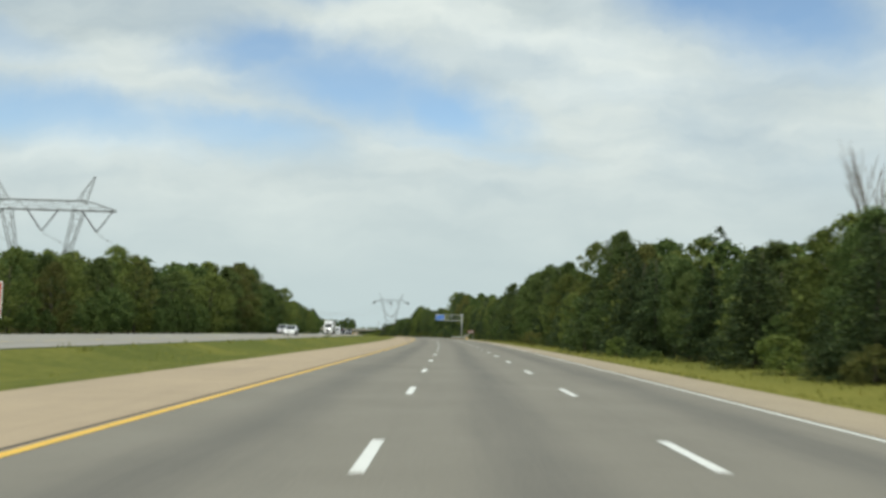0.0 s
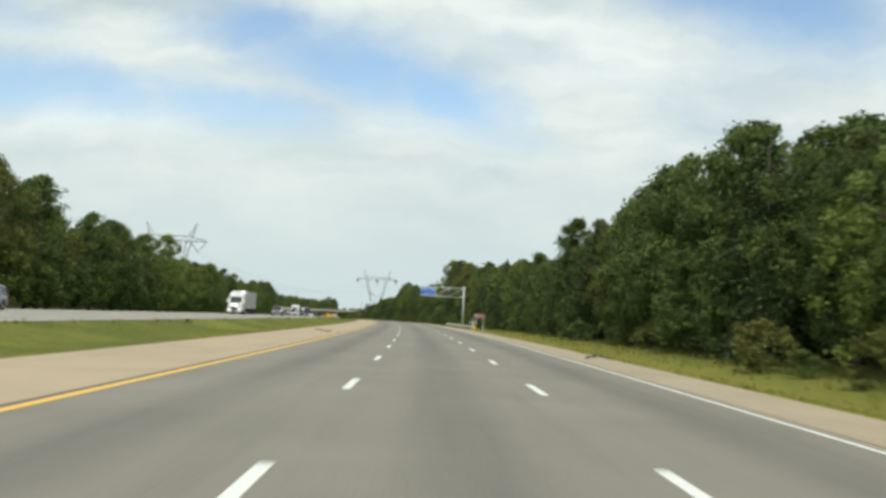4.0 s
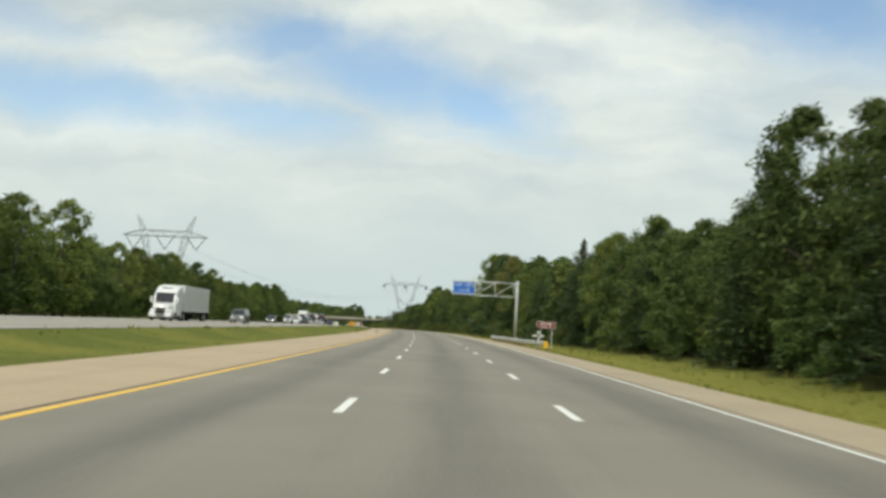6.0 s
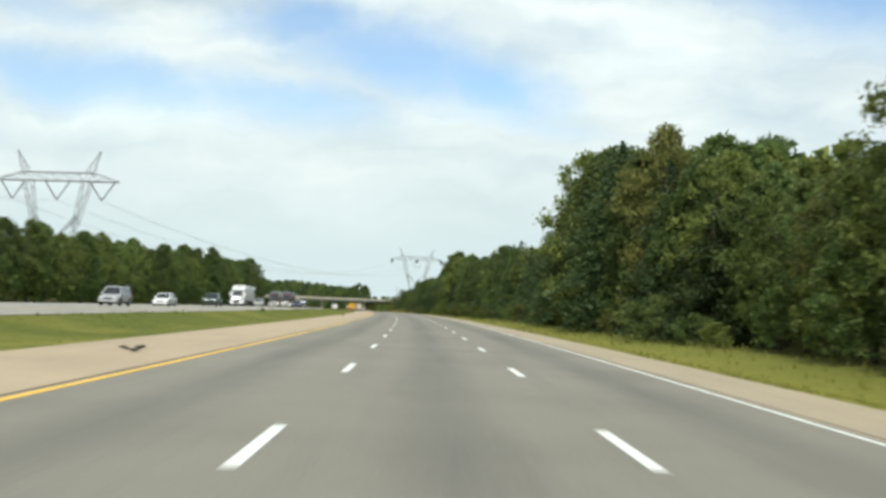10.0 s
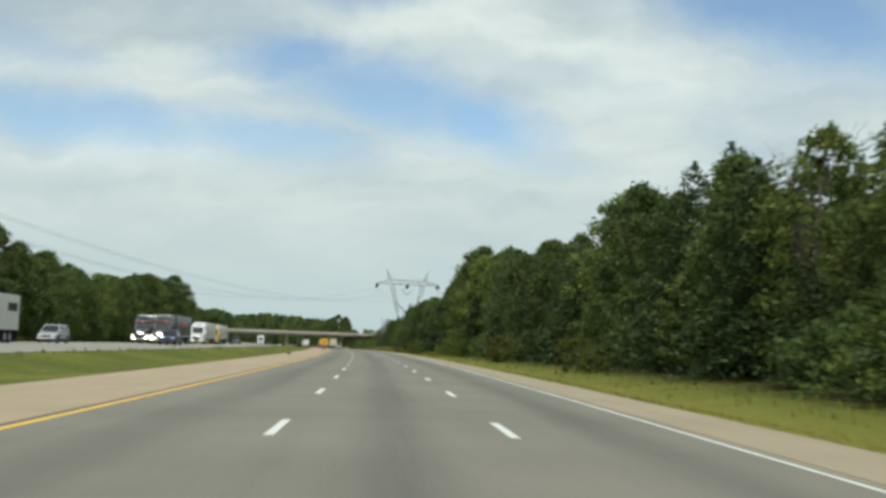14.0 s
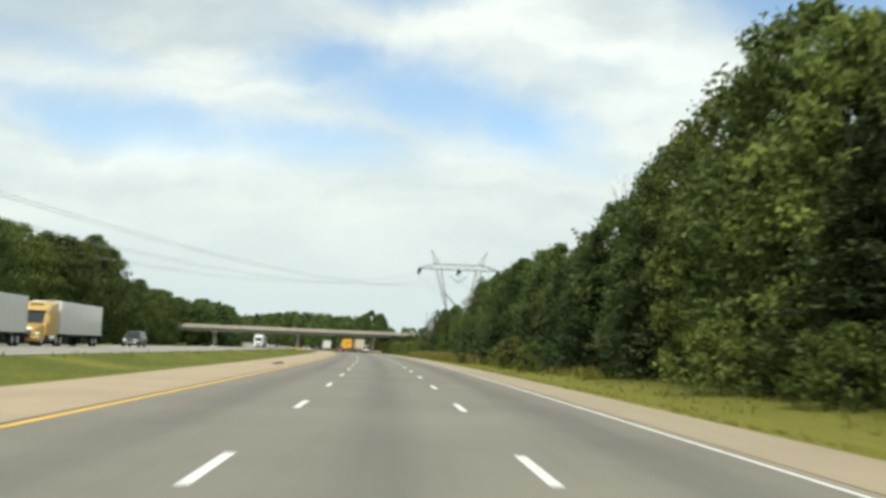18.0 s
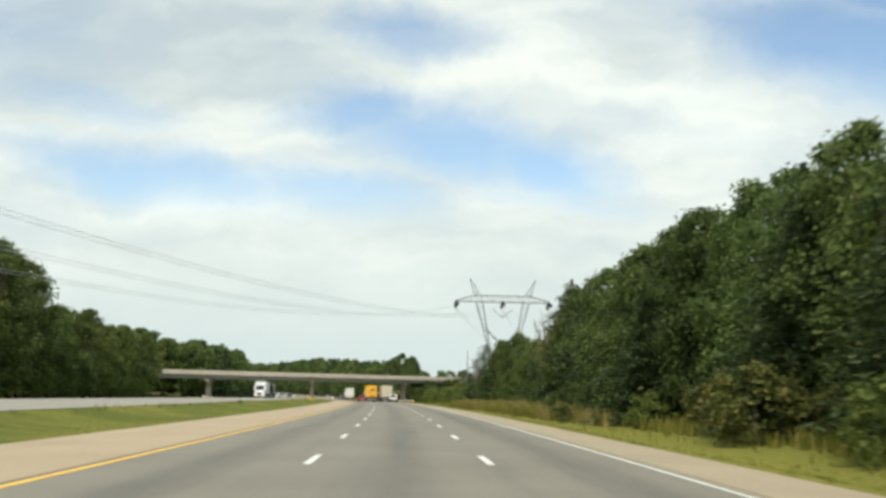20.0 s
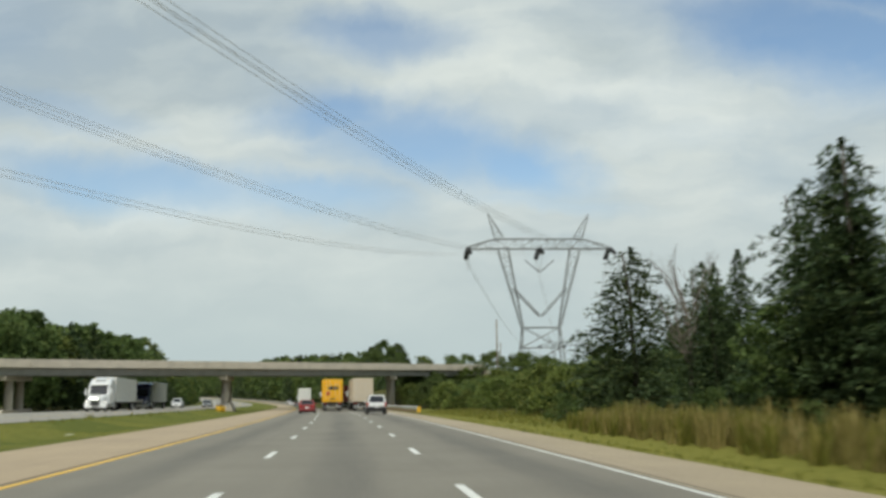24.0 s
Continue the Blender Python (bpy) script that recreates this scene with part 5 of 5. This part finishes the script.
def car(kind, color, label, m, lower=None):
    """kind: sedan, suv or pickup; it faces +y with its tail at y = 0."""
    g = empty({"sedan": "sedan", "suv": "suv_car", "pickup": "pickup_truck"}[kind])
    g.matrix_basis = m
    paint = PAINT[color]
    L, W, H, belt, hood, deck = {"sedan": (4.7, 0.90, 1.45, 0.92, 0.86, 0.96), "suv": (4.75, 0.95, 1.80, 1.08, 1.02, 1.06), "pickup": (5.7, 1.0, 1.88, 1.15, 1.12, 1.10)}[kind]
    r = {"sedan": 0.32, "suv": 0.37, "pickup": 0.40}[kind]
    z0 = 0.22 if kind == "sedan" else 0.32
    cab = {"sedan": (0.45, 1.05, 2.70, 3.55), "suv": (0.08, 0.35, 3.0, 3.75), "pickup": (2.0, 2.15, 3.5, 4.25)}[kind]
    body = part("body", loft([ring_at(0.0, W * 0.86, z0 + 0.12, deck - 0.10), ring_at(0.12, W * 0.95, z0 + 0.02, deck - 0.02), ring_at(0.7, W, z0, deck), ring_at(cab[0] + 0.3, W, z0, belt + 0.02), ring_at(cab[3] - 0.2, W, z0, belt), ring_at(L - 0.8, W * 0.97, z0, hood - 0.02), ring_at(L - 0.18, W * 0.90, z0 + 0.04, hood - 0.14), ring_at(L, W * 0.78, z0 + 0.14, hood - 0.28)]), paint, g)
    zt, tw, bw = H, W * 0.74, W * 0.93
    zb = belt - 0.04
    base = [(-bw, cab[0], zb), (bw, cab[0], zb), (bw, cab[3], zb), (-bw, cab[3], zb)]
    roof = [(-tw, cab[1], zt - 0.03), (tw, cab[1], zt - 0.03), (tw, cab[2], zt - 0.05), (-tw, cab[2], zt - 0.05)]
    bm = loft([base, roof, [(x * 0.90, y + (0.12 if k < 2 else -0.16), zt) for k, (x, y, z) in enumerate(roof)]])
    cabin = part("cabin", bm, paint, g)
    slab("rear_window", (base[0], base[1], roof[1], roof[0]), M_glass, cabin, 0.11)
    slab("windscreen", (base[2], base[3], roof[3], roof[2]), M_glass, cabin, 0.08)
    for sd, (b0, b1, t0, t1) in ((1, (base[1], base[2], roof[1], roof[2])), (-1, (base[0], base[3], roof[0], roof[3]))):
        n = 1 if kind == "pickup" else 3 if kind == "suv" else 2
        for k in range(n):
            f0, f1 = k / n, (k + 1) / n
            lp = lambda a, b, f: tuple(a[i] + (b[i] - a[i]) * f for i in range(3))
            q = (lp(b0, b1, f0), lp(b0, b1, f1), lp(t0, t1, f1), lp(t0, t1, f0))
            slab("side_window", q if sd > 0 else q[::-1], M_glass, cabin, 0.06)
        part("mirror", box(sd * (W + 0.02) - 0.09, sd * (W + 0.02) + 0.09, cab[3] - 0.55, cab[3] - 0.42, belt + 0.02, belt + 0.17, 0.03), paint, g)
        part("headlight", box(sd * W * 0.62 - 0.19, sd * W * 0.62 + 0.19, L - 0.22, L - 0.03, hood - 0.36, hood - 0.19, 0.04), M_lamp, g, "clear headlight")
        if kind == "suv":
            part("tail_light", box(sd * W * 0.86 - 0.09, sd * W * 0.86 + 0.05, -0.015, 0.16, deck - 0.42, deck + 0.05, 0.03), M_tail, g, "red tail light")
        else:
            part("tail_light", box(sd * W * 0.72 - 0.20, sd * W * 0.72 + 0.12, -0.015, 0.16, deck - 0.30, deck - 0.12, 0.03), M_tail, g, "red tail light")
        part("sill", box(min(sd * W * 0.93, sd * W * 1.005), max(sd * W * 0.93, sd * W * 1.005), 1.3, L - 1.45, z0 - 0.04, z0 + 0.12, 0.02), M_black, g)
        for y in (0.95, L - 0.92):
            part("wheel_arch", loft([[(x, y + (r + 0.08) * math.cos(a), r + (r + 0.08) * math.sin(a)) for a in [math.pi * i / 10 for i in range(11)]] for x in ((W * 0.72) * sd, (W + 0.006) * sd)]), M_black, g)
    part("rear_bumper", box(-W * 0.93, W * 0.93, -0.07, 0.14, z0 + 0.06, z0 + (0.40 if kind != "sedan" else 0.30), 0.05), M_black if lower else paint, g)
    part("front_bumper", box(-W * 0.88, W * 0.88, L - 0.14, L + 0.05, z0 + 0.02, z0 + 0.24, 0.05), M_black if lower or kind == "pickup" else paint, g)
    part("grille", box(-W * 0.42, W * 0.42, L - 0.12, L + 0.012, hood - 0.46, hood - 0.28, 0.02), M_black, g)
    part("number_plate", box(-0.16, 0.16, -0.078, -0.06, z0 + 0.30, z0 + 0.46), M_white, g)
    if lower:
        part("cladding", loft([ring_at(y_, W * k_ + 0.012, z0 - 0.02, z0 + 0.40, 0.06) for y_, k_ in ((-0.02, 0.86), (0.12, 0.955), (0.7, 1.0), (L - 0.8, 0.975), (L - 0.18, 0.905))]), M_under, g, "dark grey lower cladding")
    part("underbody", box(-W * 0.85, W * 0.85, 0.3, L - 0.3, z0 - 0.08, z0 + 0.05), M_under, g)
    if kind == "suv":
        for sd in (-1, 1):
            part("roof_rail", box(sd * tw * 0.84 - 0.025, sd * tw * 0.84 + 0.025, cab[1] + 0.3, cab[2] - 0.4, zt + 0.01, zt + 0.06, 0.01), M_black, g)
    if kind == "pickup":
        part("cargo_bed", box(-W * 0.86, W * 0.86, 0.12, cab[0] - 0.08, deck - 0.03, deck + 0.012), M_black, g)
    first_w = None
    for sd in (-1, 1):
        for y in (0.95, L - 0.92):
            w_ = add_wheel(g, sd * (W - 0.11), y, r, 0.22, sd, first_w)
            first_w = first_w or w_
    return tagged(g, label, {"sedan": "car", "suv": "car", "pickup": "pickup truck"}[kind], "vehicles on the motorway")


def trailer_box(g, color, L, y0, logo=None, doors=True):
    """The box of a semi-trailer from y0 forward, with ribs, doors, lamps and running gear."""
    W, zb, zt = 1.29, 1.15, 4.08
    paint = PAINT[color]
    t = part("trailer_body", box(-W, W, y0 + 0.02, y0 + L, zb, zt, 0.035), paint, g)
    for sd in (-1, 1):
        for k in range(int(L / 1.22)):
            y = y0 + 0.6 + k * 1.22
            part("side_rib", box(min(sd * W, sd * (W + 0.016)), max(sd * W, sd * (W + 0.016)), y - 0.025, y + 0.025, zb + 0.16, zt - 0.12), paint, t)
        part("bottom_rail", box(min(sd * (W - 0.02), sd * (W + 0.03)), max(sd * (W - 0.02), sd * (W + 0.03)), y0 + 0.05, y0 + L, zb - 0.04, zb + 0.12, 0.01), M_alu, t)
        part("tail_light", box(sd * 0.95 - 0.16, sd * 0.95 + 0.16, y0 - 0.02, y0 + 0.03, zb - 0.22, zb - 0.10, 0.02), M_tail, g, "red tail light")
        part("mud_flap", box(sd * 0.95 - 0.3, sd * 0.95 + 0.3, y0 + 0.12, y0 + 0.135, 0.25, 1.0), M_black, g)
        part("landing_leg", box(sd * 0.75 - 0.06, sd * 0.75 + 0.06, y0 + L - 3.2, y0 + L - 3.06, 0.35, zb), M_under, g)
        part("rear_door", box(min(sd * 0.012, sd * (W - 0.05)), max(sd * 0.012, sd * (W - 0.05)), y0 - 0.006, y0 + 0.03, zb + 0.10, zt - 0.10, 0.012), paint, t)
        for x in (0.35, 0.82):
            part("lock_rod", add_tube(bmesh.new(), (sd * x, y0 - 0.03, zb + 0.12), (sd * x, y0 - 0.03, zt - 0.15), 0.018, 0.018, 6), M_alu, t)
    part("rear_sill", box(-W, W, y0 - 0.01, y0 + 0.10, zb - 0.26, zb - 0.01, 0.02), M_under, g)
    bm = bmesh.new()
    add_box(bm, -1.15, 1.15, y0, y0 + 0.1, 0.48, 0.58)
    for x in (-0.6, 0.6):
        add_box(bm, x - 0.05, x + 0.05, y0 + 0.01, y0 + 0.09, 0.58, zb - 0.26)
    part("underride_bar", bm, M_alu, g)
    part("chassis_rail", box(-0.55, 0.55, y0 + 0.2, y0 + L - 0.3, 0.85, zb, 0.02), M_under, g)
    if logo:
        for x0, x1, z0, z1, mt in logo:
            part("marking", box(x0, x1, y0 - 0.018, y0 - 0.007, z0, z1), mt, t)
    return t


def semi(color, trailer, label, m, logo=None, length=14.6, side_panel=None, no_tractor=False):
    """A tractor with a box trailer; tail at y = 0, facing +y."""
    g = empty("semi_truck")
    g.matrix_basis = m
    paint = PAINT[color]
    trailer_box(g, trailer, length, 0.0, logo)
    if side_panel:
        for sd in (-1, 1):
            part("side_marking", box(min(sd * 1.292, sd * 1.312), max(sd * 1.292, sd * 1.312), length * side_panel[1], length * side_panel[2], side_panel[3], side_panel[4]), side_panel[0], g)
    y = length - 1.0  # back of the tractor frame
    W = 1.24
    part("frame_rails", box(-0.45, 0.45, y - 1.2, y + 7.2, 0.75, 1.02, 0.02), M_under, g)
    part("sleeper", loft([[(-W, yy, 0.95), (W, yy, 0.95), (W, yy, zt - 0.25), (W - 0.22, yy, zt), (-W + 0.22, yy, zt), (-W, yy, zt - 0.25)] for yy, zt in ((y + 1.7, 3.95), (y + 2.2, 4.0), (y + 3.5, 3.85), (y + 4.1, 3.45))]), paint, g)
    cab = part("cab", loft([[(-W, yy, 0.9), (W, yy, 0.9), (W, yy, zt - 0.18), (W - 0.18, yy, zt), (-W + 0.18, yy, zt), (-W, yy, zt - 0.18)] for yy, zt in ((y + 4.1, 3.45), (y + 4.62, 3.10), (y + 5.02, 1.96))]), paint, g)
    slab("windscreen", ((W - 0.16, y + 5.03, 1.98), (-W + 0.16, y + 5.03, 1.98), (-W + 0.20, y + 4.65, 3.06), (W - 0.20, y + 4.65, 3.06)), M_glass, cab, 0.07, 0.03)
    part("sun_visor", box(-W + 0.15, W - 0.15, y + 4.50, y + 4.92, 3.08, 3.16, 0.02), paint if color != "black" else M_tail, cab)
    part("roof_vent", box(-0.55, 0.55, y + 3.70, y + 3.98, 3.62, 3.70, 0.02), M_black, g)
    part("hood", loft([[(-w, yy, 0.8), (w, yy, 0.8), (w, yy, zt - 0.22), (w - 0.2, yy, zt), (-w + 0.2, yy, zt), (-w, yy, zt - 0.22)] for yy, w, zt in ((y + 4.9, 1.02, 2.02), (y + 6.0, 0.95, 1.88), (y + 6.55, 0.85, 1.70), (y + 6.7, 0.72, 1.5))]), paint, g)
    part("grille", box(-0.55, 0.55, y + 6.55, y + 6.74, 0.85, 1.48, 0.04), M_chrome, g, "chrome grille")
    for k in range(5):
        part("grille_bar", box(-0.5, 0.5, y + 6.745, y + 6.76, 0.92 + k * 0.11, 0.95 + k * 0.11), M_black, g)
    part("front_bumper", box(-1.22, 1.22, y + 6.45, y + 6.82, 0.38, 0.80, 0.08), M_chrome if color in ("black", "blue") else paint, g)
    fw = None
    for sd in (-1, 1):
        slab("side_window", [(sd * (W + 0.002), y + 4.15, 1.95), (sd * (W + 0.002), y + 4.92, 1.95), (sd * (W + 0.002), y + 4.72, 2.70), (sd * (W + 0.002), y + 4.15, 2.85)][:: (1 if sd > 0 else -1)], M_glass, cab, 0.05)
        part("front_fender", loft([[(sd * x, y + 5.95 + 0.68 * math.cos(a), 0.55 + 0.68 * math.sin(a)) for a in [math.pi * i / 10 for i in range(11)]] for x in (0.80, 1.20, 1.22)]), paint, g)
        part("headlight", box(sd * 1.0 - 0.17, sd * 1.0 + 0.17, y + 6.45, y + 6.66, 0.92, 1.18, 0.05), M_lamp, g, "clear headlight")
        part("mirror", box(sd * 1.45 - 0.11, sd * 1.45 + 0.11, y + 5.0, y + 5.08, 1.95, 2.65, 0.03), paint, g)
        part("fuel_tank", add_tube(bmesh.new(), (sd * 0.95, y + 2.4, 0.75), (sd * 0.95, y + 4.0, 0.75), 0.32, 0.32, 14), M_chrome, g, smooth=False)
        part("exhaust_stack", add_tube(bmesh.new(), (sd * 1.1, y + 1.55, 1.0), (sd * 1.1, y + 1.55, 3.9), 0.075, 0.075, 10), M_chrome, g)
        part("roof_light", box(sd * 0.8 - 0.08, sd * 0.8 + 0.08, y + 3.5, y + 3.62, 3.86, 3.93, 0.02), M_yellow, g)
        w_ = add_wheel(g, sd * 1.05, y + 5.95, 0.52, 0.30, sd, fw)
        fw = fw or w_
        for yy in (y + 0.2, y + 1.45, 1.5, 2.75):
            add_wheel(g, sd * 0.98, yy, 0.52, 0.55, sd, fw)
    return tagged(g, label, "truck", "vehicles on the motorway")


def oncoming(s_front, o, length):
    """Tail pose of a vehicle that comes towards the camera."""
    return place(s_front + length, o, 0.405, 180)


SEMI_L = 14.6 + 5.82
# traffic ahead, same direction
logo_y = ((-0.55, 0.72, 2.75, 3.15, M_black), (-0.78, -0.60, 2.55, 3.2, M_yellow), (-0.85, -0.30, 2.0, 2.5, M_red), (-0.35, 0.45, 1.45, 1.6, M_black))
semi("white", "yellow", "bright yellow box trailer with dark markings on its doors", place(899, 1.75), logo_y)
semi("white", "beige", "dusty beige box trailer with streaked rear doors", place(894, 5.45), ((-1.1, 0.9, 3.3, 3.42, M_concrete), (-0.9, 1.1, 2.6, 2.70, M_concrete), (-1.0, 1.0, 1.9, 2.0, M_concrete)))
car("sedan", "red", "dark red sedan with red tail lights in the lane", place(876, -1.25))
car("suv", "white", "white and dark grey sport utility car", place(861, 5.45), True)
semi("white", "trailer_white", "white box trailer far ahead beyond the bridge", place(985, -1.9))
semi("white", "red", "red box trailer far ahead beyond the bridge", place(955, 5.5))
for k, (s_, o_, c, kd) in enumerate(((1080, -2.0, "grey", "sedan"), (1105, 1.8, "black", "suv"), (1150, -1.8, "white", "sedan"), (1190, 5.4, "silver", "suv"), (1240, 1.8, "white", "suv"))):
    car(kd, c, {"grey": "grey sedan far ahead", "black": "black sport utility car far ahead", "white": "white car far ahead on the road", "silver": "silver car far ahead on the road"}[c], place(s_, o_))
# oncoming traffic
car("sedan", "white", "white sedan on the oncoming carriageway", oncoming(153, -22.2, 4.7))
car("suv", "silver", "silver sport utility car on the oncoming carriageway", oncoming(195, -29.0, 4.75))
semi("white", "trailer_white", "white tractor with a plain white box trailer", oncoming(302.0, -28.0, SEMI_L))
car("suv", "grey", "dark grey sport utility car with headlights facing", oncoming(318, -22.3, 4.75))
car("sedan", "black", "black sedan on the oncoming carriageway", oncoming(379, -26.0, 4.7))
car("suv", "silver", "silver grey sport utility car in traffic", oncoming(411, -26.0, 4.75))
car("sedan", "white", "white sedan following in the oncoming traffic", oncoming(431, -26.0, 4.7))
car("pickup", "green", "dark green pickup truck in traffic", oncoming(461, -26.0, 5.7))
semi("white", "trailer_white", "white tractor and trailer with a dark side marking", oncoming(516.5, -30.2, SEMI_L), None, 14.6, (M_under, 0.04, 0.2, 2.7, 3.4))
car("suv", "silver", "silver sport utility car beside the white trailer", oncoming(546, -29.2, 4.75))
car("pickup", "blue", "dark blue pickup truck on the oncoming carriageway", oncoming(572, -22.5, 5.7))
semi("black", "dark", "black tractor with a dark trailer and small red side panel", oncoming(587, -26.2, SEMI_L), None, 14.6, (M_red, 0.35, 0.68, 2.5, 3.2))
semi("black", "trailer_white", "dark tractor pulling a plain white box trailer", oncoming(593, -29.9, SEMI_L))
semi("white", "trailer_white", "clean white tractor and white box trailer", oncoming(638.5, -28.3, SEMI_L))
semi("gold", "trailer_white", "golden yellow tractor with a pale grey trailer", oncoming(662, -28.2, SEMI_L))
car("suv", "black", "black sport utility car on the oncoming carriageway", oncoming(690, -25.6, 4.75))
semi("white", "trailer_white", "white tractor and trailer passing below the bridge", oncoming(889, -26.0, SEMI_L))
semi("blue", "trailer_white", "dark blue tractor with a pale trailer below the bridge", oncoming(921, -26.3, SEMI_L))
car("suv", "white", "white sport utility car beyond the bridge", oncoming(963, -26.0, 4.75))
car("sedan", "grey", "grey sedan beyond the bridge", oncoming(985, -22.3, 4.7))
car("suv", "silver", "silver car in the distant oncoming traffic", oncoming(1030, -26.0, 4.75))
car("sedan", "white", "white car in the distant oncoming traffic", oncoming(1075, -22.3, 4.7))
